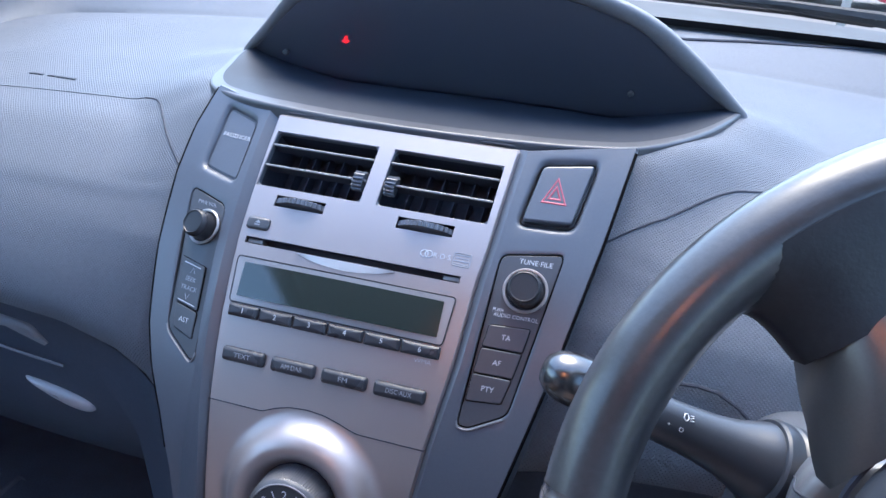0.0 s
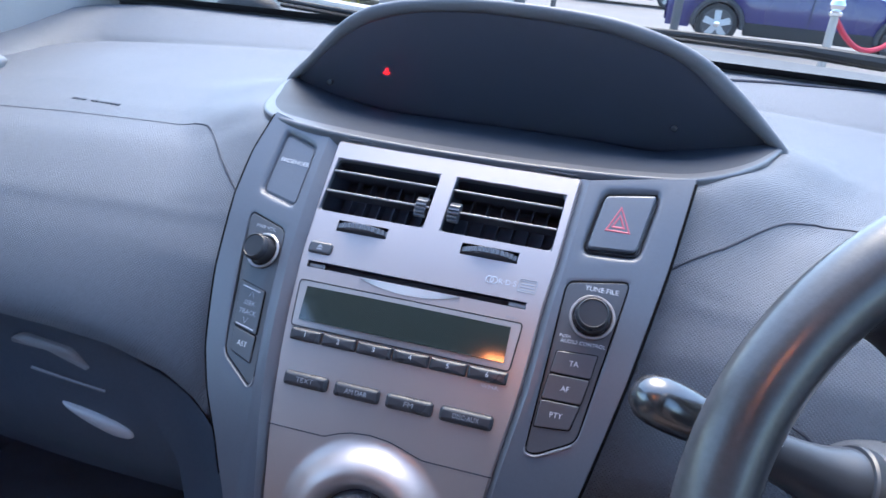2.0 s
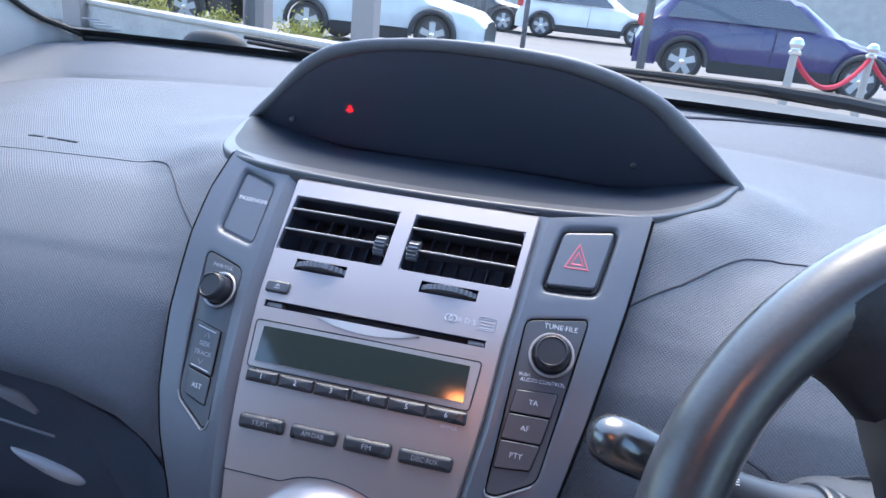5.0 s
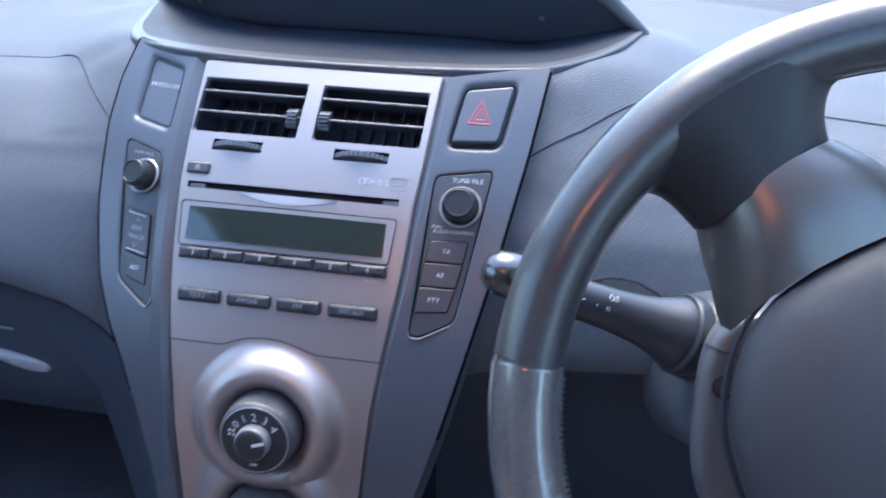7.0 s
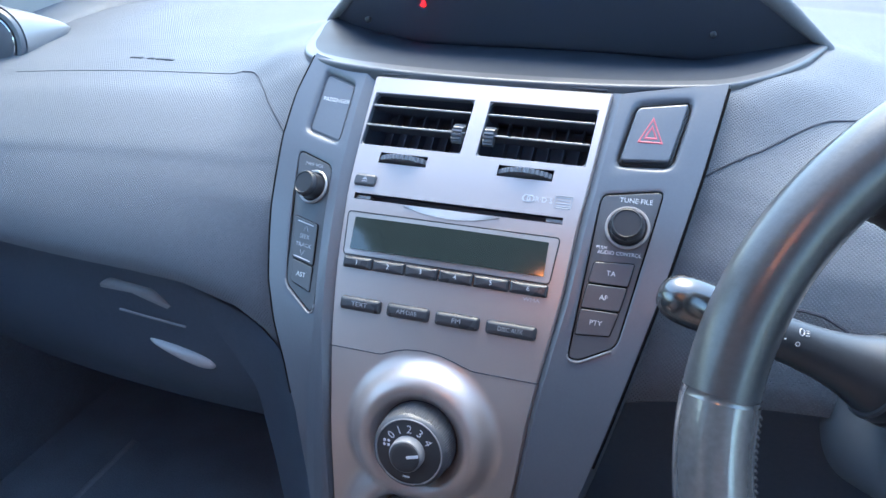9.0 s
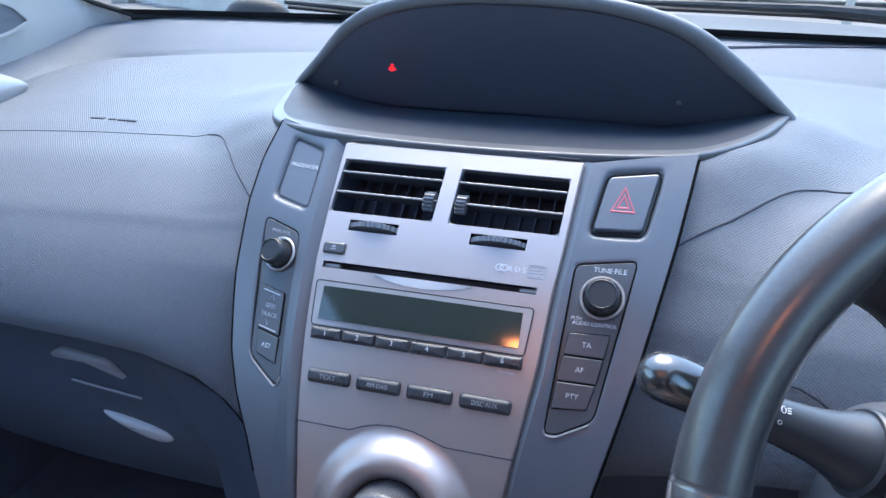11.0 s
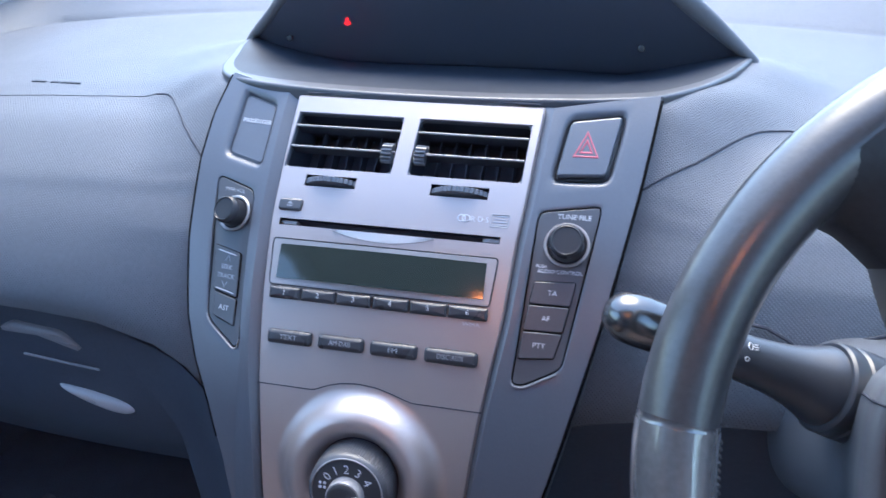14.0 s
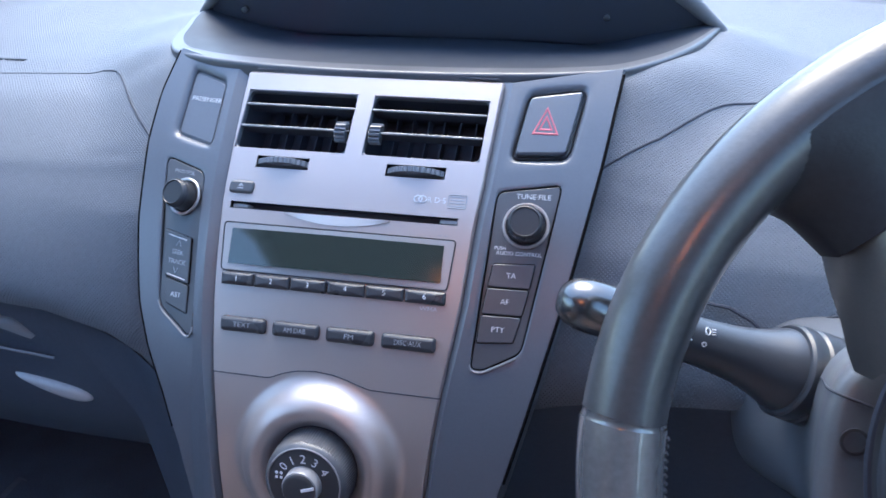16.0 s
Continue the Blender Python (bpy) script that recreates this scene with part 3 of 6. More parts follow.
# courtesy lamp in the roof, lit because a door is open
lamp = thing("courtesy_lamp", (0.090, -0.785, 1.395), label="lit warm courtesy lamp in the headliner", category="lamp")
part("housing", box((0.040, -0.845, 1.378), (0.140, -0.725, 1.3985), 0.006), PILLAR, lamp)
part("lit_cover", box((0.055, -0.825, 1.372), (0.125, -0.745, 1.3775), 0.002), glow("warm_lamp", (1.0, 0.29, 0.085), 7.0), lamp)

# ---- the centre console ----
QA, QB, QC = 1.5639, 0.7746, -0.0719


def face_y(z):
    if z < 0.66:
        return QA * 0.0361 - QB * 0.19 + QC + 0.20 * (z - 0.66)
    return QA * (z - 0.85) ** 2 + QB * (z - 0.85) + QC


def face_slope(z):
    return 0.20 if z < 0.66 else 2 * QA * (z - 0.85) + QB


def face_normal(z):
    return Vector((0, -1, face_slope(z))).normalized()


def face_up(z):
    return Vector((0, face_slope(z), 1)).normalized()


def middle(z):
    return table(z, (0.60, 0.70, 0.865, 0.94), (-0.004, -0.003, -0.0025, 0.0035))


def face(x, z, h=0.0):
    """A point of the silver face: x from its middle line, height z, h proud of it."""
    return Vector((middle(z) + x, face_y(z), z)) + face_normal(z) * h


def half_width(z, side=0):
    left = table(z, (0.50, 0.60, 0.66, 0.72, 0.755, 0.81, 0.88, 0.945), (0.069, 0.0745, 0.0785, 0.0825, 0.0862, 0.0915, 0.0965, 0.1020))
    right = table(z, (0.50, 0.60, 0.66, 0.72, 0.755, 0.81, 0.88, 0.945), (0.069, 0.0745, 0.0785, 0.0835, 0.0877, 0.0965, 0.1020, 0.1035))
    return left if side < 0 else right


def wing(x, z, h=0.0):
    """A point of the uprights either side; the passenger's side falls away."""
    if x < 0:
        d = table(-x, (0.09, 0.10, 0.11, 0.185, 0.2), (0.000, 0.004, 0.0095, 0.0245, 0.0275))
        n = (face_normal(z) + Vector((-0.22, 0, 0))).normalized()
    else:
        d = 0.0005 + 0.04 * (x - 0.10)
        n = face_normal(z)
    return Vector((x, face_y(z) + d, z)) + n * h


def wing_edge(z, side):
    if side < 0:
        return -table(z, (0.50, 0.60, 0.6292, 0.6864, 0.7246, 0.756, 0.785, 0.837, 0.8885, 0.92, 0.95),
                      (0.088, 0.103, 0.109, 0.122, 0.136, 0.152, 0.163, 0.174, 0.1795, 0.178, 0.170))
    return table(z, (0.50, 0.60, 0.65, 0.70, 0.778, 0.825, 0.8951, 0.9526, 0.96), (0.094, 0.108, 0.118, 0.132, 0.1523, 0.1647, 0.1813, 0.1927, 0.194))


console = thing("centre_console", (0, -0.15, 0.26), label="tapering grey and silver plastic centre console of a car", category="console")


def wing_top(k, side):
    """Upper edge of an upright, k from the silver face outwards."""
    return 0.9415 + k * (0.010 if side < 0 else 0.0115)


def rounded_at(pts, r, grow=0.0):
    return inset(rounded(pts, r, 5), -grow)


TUNE_PTS = [(0.1035, 0.7745), (0.1120, 0.7735), (0.1385, 0.7860), (0.1570, 0.8845), (0.1105, 0.8790)]
VOLUME_PTS = [(-0.1160, 0.7685), (-0.1120, 0.7740), (-0.1200, 0.8745), (-0.1590, 0.8810), (-0.1450, 0.7850)]
HAZARD_PTS = [(0.1195, 0.8990), (0.1570, 0.9005), (0.1660, 0.9375), (0.1270, 0.9330)]
PASSENGER_PTS = [(-0.1555, 0.8965), (-0.1220, 0.8920), (-0.1210, 0.9310), (-0.1525, 0.9365)]
# outline and depth of the places let into each upright
OPENINGS = {1: [(rounded_at(TUNE_PTS, 0.006), 0.0014), (rounded_at(HAZARD_PTS, 0.0045, 0.0014), 0.0050)],
            -1: [(rounded_at(VOLUME_PTS, 0.007), 0.0014), (rounded_at(PASSENGER_PTS, 0.0045, 0.0008), 0.0042)]}


def on_outline(c, way, outline):
    """Where a line from c leaves an outline."""
    best = 0.0
    for p, q in zip(outline, outline[1:] + outline[:1]):
        e = q - p
        det = way.x * -e.y + way.y * e.x
        if abs(det) < 1e-12:
            continue
        d = p - c
        t = (d.x * -e.y + d.y * e.x) / det
        s = (way.x * d.y - way.y * d.x) / det
        if -1e-6 <= s <= 1 + 1e-6 and t > best:
            best = t
    return c + way * best


def pierced(fn, vs, ks, side, openings):
    """An upright's skin with rounded wells sunk into it."""
    def k_of(p):
        a, b = middle(p.y) + side * (half_width(p.y, side) - 0.001), wing_edge(p.y, side)
        return (p.x - a) / (b - a)

    def v_of(p):
        t = wing_top(k_of(p), side)
        return (t - p.y) / (t - 0.46)
    gaps = []
    for outline, depth in openings:
        kk, vv = [k_of(p) for p in outline], [v_of(p) for p in outline]
        rim = 0.0050 if depth > 0.003 else 0.0012
        gaps.append((max(i for i, v in enumerate(vs) if v < min(vv) - rim / 0.49), min(i for i, v in enumerate(vs) if v > max(vv) + rim / 0.49),
                     max(j for j, k in enumerate(ks) if k < min(kk) - rim / 0.07), min(j for j, k in enumerate(ks) if k > max(kk) + rim / 0.07)))
    bm = bmesh.new()
    rows = [[bm.verts.new(fn(v, k)) for k in ks] for v in vs]
    for i in range(len(vs) - 1):
        for j in range(len(ks) - 1):
            if not any(a <= i < b and c <= j < d for a, b, c, d in gaps):
                bm.faces.new((rows[i][j], rows[i + 1][j], rows[i + 1][j + 1], rows[i][j + 1]))
    for (outline, depth), (a, b, c, d) in zip(openings, gaps):
        loop = [rows[a][j] for j in range(c, d)] + [rows[i][d] for i in range(a, b)] + [rows[b][j] for j in range(d, c, -1)] + [rows[i][c] for i in range(b, a, -1)]
        mid = sum(outline, Vector((0, 0))) / len(outline)
        far = [Vector((v.co.x, v.co.z)) for v in loop]
        # one place on the outline for each place on the square gap, crowded towards its corners
        hit = [on_outline(mid, (q - mid).normalized(), outline) for q in far]
        n = len(hit)
        # deep wells have a broad soft lip, shallow ones a narrow one
        lip = ((0.0044, 0.0), (0.0032, -0.0003), (0.0020, -0.0011), (0.0010, -0.0022), (0.0003, -0.0036)) if depth > 0.003 else ((0.0008, 0.0), (0.0, -0.0004))
        rings = [loop]
        for out, h in lip + ((0.0, -depth - 0.001),):
            rings.append([bm.verts.new(wing(q.x - w.x * out, q.y - w.y * out, h)) for q, w in ((q, (mid - q).normalized()) for q in hit)])
        for r, s in zip(rings, rings[1:]):
            for i in range(n):
                bm.faces.new((r[i], r[(i + 1) % n], s[(i + 1) % n], s[i]))
    return bm


for side in (-1, 1):
    def up_fn(v, k, side=side):
        z = wing_top(k, side) + (0.46 - wing_top(k, side)) * v
        a, b = middle(z) + side * (half_width(z, side) - 0.001), wing_edge(z, side)
        p = wing(a + (b - a) * min(k, 1.0), z)
        if k > 1:                       # turned-down outer edge
            p += Vector((side * 0.001, 0.024 * (k - 1), -0.030 * (k - 1)))
        fold = 0.17 if side < 0 else 0.085
        if k < fold:                    # bevel falling away towards the silver face
            deep = 0.0075 if side < 0 else 0.0050
            p.y = wing(a + (b - a) * fold, z).y + deep * (fold - k) / fold
        if v < 0.004:
            p += face_normal(z) * -0.004
        return p
    ks = [0, 0.03, 0.06, 0.08, 0.085, 0.09, 0.11, 0.13, 0.15, 0.165, 0.17, 0.175] + steps(0.19, 0.94, 32) + [0.965, 0.985, 1.0, 1.1, 1.4, 2.2]
    part("upright", pierced(up_fn, [0, 0.004, 0.008] + steps(0.012, 0.40, 110) + steps(0.41, 1, 50), ks, side, OPENINGS[side]), UPRIGHT, console)
    # dark joint between upright and dashboard
    part("joint", tube([wing(wing_edge(z, side) + side * 0.0012, z, -0.0012) for z in steps(0.70, 0.948, 30)], 0.0013, 6), PITCH, console)

    # pale bead that paints the highlight on the shallow well's lower lip
    well = OPENINGS[side][0][0]
    low = min(range(len(well)), key=lambda i: well[i].y)
    near = [well[(low + i) % len(well)] for i in range(-len(well) // 2, len(well) // 2)]
    top = well[low].y + (0.020 if side < 0 else 0.011)
    part("well_highlight", tube([wing(q.x, q.y - 0.0010, 0.0006) for q in near if q.y < top], 0.0007, 6), VANE, console)

HOLES = [(-0.0955, -0.0065, 0.8945, 0.9300), (0.0065, 0.0955, 0.8945, 0.9300),
         (-0.0745, -0.0325, 0.8832, 0.8903), (0.0275, 0.0725, 0.8832, 0.8903), (-0.0875, 0.0875, 0.8577, 0.8620)]


def cut_sheet(fn, xs, zs, holes, depth):
    """A sheet with square-edged openings whose walls run inwards."""
    bm = bmesh.new()

    def open_at(i, j):
        if not (0 <= i < len(xs) - 1 and 0 <= j < len(zs) - 1):
            return False
        cx, cz = (xs[i] + xs[i + 1]) / 2, (zs[j] + zs[j + 1]) / 2
        return any(a < cx < b and c < cz < d for a, b, c, d in holes)
    top, low = {}, {}

    def vert(store, i, j, h):
        if (i, j) not in store:
            store[i, j] = bm.verts.new(fn(xs[i], zs[j], h, i, j))
        return store[i, j]
    for i in range(len(xs) - 1):
        for j in range(len(zs) - 1):
            if open_at(i, j):
                for (di, dj), (p, q) in {(-1, 0): ((0, 0), (0, 1)), (1, 0): ((1, 0), (1, 1)), (0, -1): ((0, 0), (1, 0)), (0, 1): ((0, 1), (1, 1))}.items():
                    if not open_at(i + di, j + dj):
                        a, b = (i + p[0], j + p[1]), (i + q[0], j + q[1])
                        bm.faces.new((vert(top, *a, 0), vert(top, *b, 0), vert(low, *b, -depth), vert(low, *a, -depth)))
            else:
                bm.faces.new((vert(top, i, j, 0), vert(top, i + 1, j, 0), vert(top, i + 1, j + 1, 0), vert(top, i, j + 1, 0)))
    return bm


def merged(*rows):
    out = []
    for v in sorted(x for r in rows for x in r):
        if not out or v - out[-1] > 1e-5:
            out.append(v)
    return out


xs = merged(steps(-1, 1, 2)[:1], steps(-0.042, 0.042, 24), [-0.0955, -0.0875, -0.0745, -0.0325, -0.0065, 0.0065, 0.0275, 0.0725, 0.0875, 0.0955], steps(-0.08, 0.08, 8), [-0.9, -0.8, -0.7, 0.7, 0.8, 0.9, 1])
SIDE_X = {}
for i, (k, drop) in enumerate(((0.0, 0.0200), (0.0003, 0.0026), (0.0010, 0.0008), (0.0018, 0.0))):
    SIDE_X[i], SIDE_X[len(xs) - 1 - i] = (-1, k, drop), (1, k, drop)
zs = merged([0.7545, 0.7715, 0.787, 0.80, 0.815, 0.83, 0.845, 0.8577, 0.8620, 0.873, 0.8832, 0.8903, 0.8945, 0.903, 0.912, 0.921, 0.9300, 0.936, 0.9400, 0.9425])


ARCH = [(-0.041, 0.7543), (-0.036, 0.7562), (-0.030, 0.7585), (-0.020, 0.7610), (-0.006, 0.7622), (0.008, 0.7612), (0.020, 0.7585), (0.028, 0.7562), (0.036, 0.7543)]


def arch_z(x):
    """The joint between the two silver panels, arched over the upper dial."""
    return table(x, [p[0] for p in ARCH], [p[1] for p in ARCH])


def fascia_fn(x, z, h, i, j):
    if i in SIDE_X:
        s, d, drop = SIDE_X[i]
        x = s * (half_width(z, s) - d)
        h -= drop
    else:
        x = max(-half_width(z, -1) + 0.0020, min(half_width(z, 1) - 0.0020, x))
    if j == len(zs) - 1:
        h -= 0.004
    if j == 0:
        z = arch_z(x)
    return face(x, z, h)


part("upper_fascia", cut_sheet(fascia_fn, xs, zs, HOLES, 0.0016), SILVER, console, "brushed silver painted panel round the vents and radio")
# black gap above the fascia
part("top_gap", tube([face(x, 0.9425, -0.002) + Vector((0, 0.0012, 0.0008)) for x in steps(-0.094, 0.098, 20)], 0.0010, 6), VOID, console)

# lower fascia with the raised rings round the two dials
DIALS = [(-0.003, 0.697), (-0.004, 0.618), (-0.004, 0.541)]


def boss_height(x, z):
    best = 0.0
    for (cx, cz), k in zip(DIALS, (1.0, 0.80, 0.6)):
        r = math.hypot(x - cx, (z - cz) * 1.06)
        best = max(best, k * table(r, (0.0, 0.031, 0.034, 0.040, 0.046, 0.053, 0.060, 0.066), (0.003, 0.003, 0.0095, 0.0155, 0.0165, 0.0125, 0.0032, 0.0)) * min(1.0, max(0.0, (arch_z(x) - z) / 0.006)))
    return best


def lower_fn(u, z):
    x = u * half_width(z, u)
    z = 0.50 + (z - 0.50) * (arch_z(x) - 0.0006 - 0.50) / 0.254
    x = u * half_width(z, u)
    h = boss_height(middle(z) + x, z) * (1 - abs(u) ** 8)
    if abs(u) > 0.99:
        h -= 0.0035
    return face(x, z, h)


part("lower_fascia", grid(lower_fn, [-1, -0.98] + steps(-0.96, 0.96, 72) + [0.98, 1], steps(0.50, 0.7540, 96)), SILVER, console, "silver painted panel with raised rings round the dials")
part("panel_seam", tube([face(x, arch_z(x) - 0.0003, -0.0001) for x in steps(-0.0862, 0.0872, 60)], 0.0005, 6), VOID, console)

# ---- air vents ----
def air_vent(side):
    x0, x1 = (-0.0955, -0.0065) if side < 0 else (0.0065, 0.0955)
    vent = thing("air_vent", face((x0 + x1) / 2, 0.912), label="silver-framed dash air vent with horizontal vanes", category="air vent", group="centre air vents")
    o = [(x0 - 0.0012, 0.8936), (x1 + 0.0012, 0.8936), (x1 + 0.0012, 0.9310), (x0 - 0.0012, 0.9310)]
    i = [(x0 + 0.0004, 0.8950), (x1 - 0.0004, 0.8950), (x1 - 0.0004, 0.9296), (x0 + 0.0004, 0.9296)]
    part("frame", ring_plate(face, rounded(o, 0.005), rounded(i, 0.004), -0.006, -0.0014), UPRIGHT, vent)
    # housing: a deep dark box
    bm = bmesh.new()
    f = [bm.verts.new(face(x, z, -0.0030)) for x, z in ((x0, 0.8945), (x1, 0.8945), (x1, 0.9300), (x0, 0.9300))]
    b = [bm.verts.new(face(x, z, -0.045)) for x, z in ((x0, 0.8945), (x1, 0.8945), (x1, 0.9300), (x0, 0.9300))]
    for k in range(4):
        bm.faces.new((f[k], f[(k + 1) % 4], b[(k + 1) % 4], b[k]))
    bm.faces.new(b)
    part("housing", bm, VOID, vent)
    for z in (0.9215, 0.9082):
        bm = bmesh.new()
        prof = [(-0.0018, 0.0004), (-0.0014, 0.0007), (-0.006, 0.0007), (-0.014, 0.0004), (-0.014, -0.0004), (-0.006, -0.0007), (-0.0014, -0.0007), (-0.0018, -0.0004)]
        rows = [[bm.verts.new(face(x, z, h) + face_up(z) * d) for h, d in prof] for x in (x0 + 0.001, x1 - 0.001)]
        for k in range(8):
            bm.faces.new((rows[0][k], rows[0][(k + 1) % 8], rows[1][(k + 1) % 8], rows[1][k]))
        bm.faces.new(rows[0]), bm.faces.new(rows[1][::-1])
        # blade coloured as shade, with a pale bead for its lit front edge
        v = part("vane", bm, VOID, vent)
        part("vane_edge", tube([face(x, z, -0.0012) for x in (x0 + 0.001, (x0 + x1) / 2, x1 - 0.001)], 0.0010, 8), VANE, v)
    for k in range(1, 7):
        x = x0 + (x1 - x0) * k / 7
        bm = bmesh.new()
        pts = [(x - 0.0006, 0.8955, -0.031), (x + 0.0006, 0.8955, -0.031), (x + 0.0006, 0.929, -0.031), (x - 0.0006, 0.929, -0.031)]
        q = [bm.verts.new(face(*p)) for p in pts]
        r = [bm.verts.new(face(p[0], p[1], -0.044)) for p in pts]
        for m in range(4):
            bm.faces.new((q[m], q[(m + 1) % 4], r[(m + 1) % 4], r[m]))
        bm.faces.new(q)
        part("deflector", bm, VOID, vent)
    # ribbed slider on the lower vane, towards the middle of the car
    xc = -0.0135 if side < 0 else 0.0135
    def drum(k, w):
        r = 0.0060 - (0.0016 if int((w + 2.2) / 0.147 + 0.5) % 3 == 2 else 0.0)
        return face(xc + (k - 1) * 0.0042, 0.9078 + r * math.sin(w), -0.0025 + r * 1.05 * math.cos(w))
    body = grid(drum, [0, 1, 2], steps(-2.2, 2.2, 30))
    for k in (0, 2):
        body.verts.ensure_lookup_table()
        body.faces.new([body.verts[k * 31 + q] for q in range(31)])
    part("slider", body, UPRIGHT, vent, "ribbed slider drum on the vane", smooth=False)
    # ribbed thumbwheel below
    tx = -0.0535 if side < 0 else 0.0500
    z = 0.8868
    part("thumbwheel", lathe([(0.0285, -0.0026), (0.030, -0.0019), (0.030, 0.0019), (0.0285, 0.0026)], face(tx, z, -0.0228), face_up(z), 96, (1, 0, 0), 1, 0.0012), UPRIGHT, vent)
    part("wheel_well", plate(face, rounded([(tx - 0.0225, 0.8828), (tx + 0.0225, 0.8828), (tx + 0.0225, 0.8907), (tx - 0.0225, 0.8907)], 0.001), -0.016, -0.012, 0.0004), VOID, vent)


air_vent(-1)
air_vent(1)


def rect(x0, x1, z0, z1, r=0.002):
    return rounded([(x0, z0), (x1, z0), (x1, z1), (x0, z1)], r)


# ---- radio ----
radio = thing("car_radio", face(0, 0.835), label="silver built-in car radio with a blank display", category="radio")
part("slot_void", plate(face, rect(-0.089, 0.089, 0.8570, 0.8626, 0.0005), -0.03, -0.0115, 0.0003), VOID, radio)
for sx in (-1, 1):
    part("slot_end", plate(face, rect(sx * 0.0805 - 0.0065, sx * 0.0805 + 0.0065, 0.8585, 0.8613, 0.0006), -0.012, -0.003, 0.0006), LCD_FRAME, radio)
# finger scoop under the slot, whitened for the light on its upward face
bm = bmesh.new()
lip = [(x, 0.8568 - 0.0050 * (1 - (x / 0.0405) ** 2)) for x in steps(-0.0405, 0.0405, 24)]
a = [bm.verts.new(face(x - 0.0025, 0.8572, 0.0016)) for x, _ in lip]
b = [bm.verts.new(face(x - 0.0025, z, 0.0006)) for x, z in lip]
for k in range(24):
    bm.faces.new((a[k], a[k + 1], b[k + 1], b[k]))
c = [bm.verts.new(face(x - 0.0025, 0.8574, -0.006)) for x, _ in lip]
for k in range(24):
    bm.faces.new((a[k], a[k + 1], c[k + 1], c[k]))
part("finger_scoop", bm, LIT_SILVER, radio, "crescent under the disc slot, whitened for the light it catches")
part("eject_button", plate(face, rect(-0.0905, -0.0712, 0.8668, 0.8744, 0.0026), -0.001, 0.0024, 0.0014), BEZEL, radio)
part("eject_symbol", plate(face, [Vector(p) for p in ((-0.0832, 0.8706), (-0.0786, 0.8706), (-0.0809, 0.8726))], 0.0020, 0.0026, 0.0001), GREYINK, radio)
part("eject_symbol", plate(face, rect(-0.0832, -0.0786, 0.8692, 0.8699, 0.0002), 0.0020, 0.0026, 0.0001), GREYINK, radio)
frame_o = rounded([(-0.0868, 0.8198), (0.0852, 0.8198), (0.0880, 0.8492), (-0.0892, 0.8492)], 0.003)
frame_i = rounded([(-0.0850, 0.8215), (0.0834, 0.8215), (0.0862, 0.8476), (-0.0874, 0.8476)], 0.002)
display = part("display", plate(face, inset(frame_o, 0.0004), -0.001, 0.0006, 0.0003), DISPLAY, radio)
part("display_edge", tube([face(p.x, p.y, 0.0004) for p in frame_o], 0.00055, 6, closed=True), BLACK, display)
# bow added to steer the side window's reflection onto the screen's left
part("screen", grid(lambda u, z: face(-0.0818 + 0.1618 * u, z, 0.0010 + 0.0028 * (1 - (2 * u - 1) ** 2)), steps(0, 1, 40), steps(0.8242, 0.8456, 8)), LCD, display, "blank grey-green liquid crystal screen, slightly bowed")
edges = [-0.0853, -0.0592, -0.0311, -0.0027, 0.0263, 0.0552, 0.0853]
for k in range(6):
    b = part("preset_button", plate(face, rect(edges[k] + 0.0003, edges[k + 1] - 0.0003, 0.8110, 0.8190, 0.0014), -0.001, 0.0034, 0.0022, 0.0003), BUTTON, radio)
    lettering(str(k + 1), 0.0056, face((edges[k] + edges[k + 1]) / 2, 0.8150, 0.0038), (1, 0, 0), face_up(0.815), WHITE, b)
for word, x0, x1, st in (("TEXT", -0.0815, -0.0458, 1.1), ("AM·DAB", -0.0407, -0.0046, 0.9), ("FM", 0.0003, 0.0366, 1.2), ("DISC·AUX", 0.0417, 0.0815, 0.85)):
    b = part("source_button", plate(face, rect(x0, x1, 0.7820, 0.7916, 0.0030), -0.001, 0.0040, 0.0026, 0.0004), BUTTON, radio)
    lettering(word, 0.0052, face((x0 + x1) / 2, 0.7866, 0.0045), (1, 0, 0), face_up(0.787), GREYINK, b, stretch=st)
lettering("WMA", 0.0042, face(0.0735, 0.8082, 0.0003), (1, 0, 0), face_up(0.808), WHITE, radio, stretch=1.25)
lettering("·R·D·S", 0.0060, face(0.0690, 0.8712, 0.0003), (1, 0, 0), face_up(0.871), WHITE, radio)
lettering("W53811", 0.0026, face(0.0790, 0.8512, 0.0003), (1, 0, 0), face_up(0.851), GREYINK, radio)
for k in range(2):
    part("printed_ring", tube([face(0.0560 + 0.0034 * k + 0.0029 * math.cos(w), 0.8713 + 0.0020 * math.sin(w), 0.0003) for w in steps(0, 6.0, 14)], 0.0005, 4, closed=True), WHITE, radio)
for z, w in ((0.8740, 0.0055), (0.8722, 0.0050), (0.8704, 0.0055), (0.8686, 0.0055)):
    part("disc_mark", plate(face, rect(0.0850 - w, 0.0850 + w, z - 0.0004, z + 0.0004, 0.0002), -0.0005, 0.0003, 0.0001), GREYINK, radio)
part("disc_mark", tube([face(p.x, p.y, 0.0002) for p in rect(0.0785, 0.0915, 0.8676, 0.8750, 0.001)], 0.0004, 4, closed=True), GREYINK, radio)

# ---- controls on the uprights ----


def on_wing(x, z):
    """Right and up directions of an upright at a place."""
    r = (wing(x + 0.003, z) - wing(x - 0.003, z)).normalized()
    return r, face_up(z)


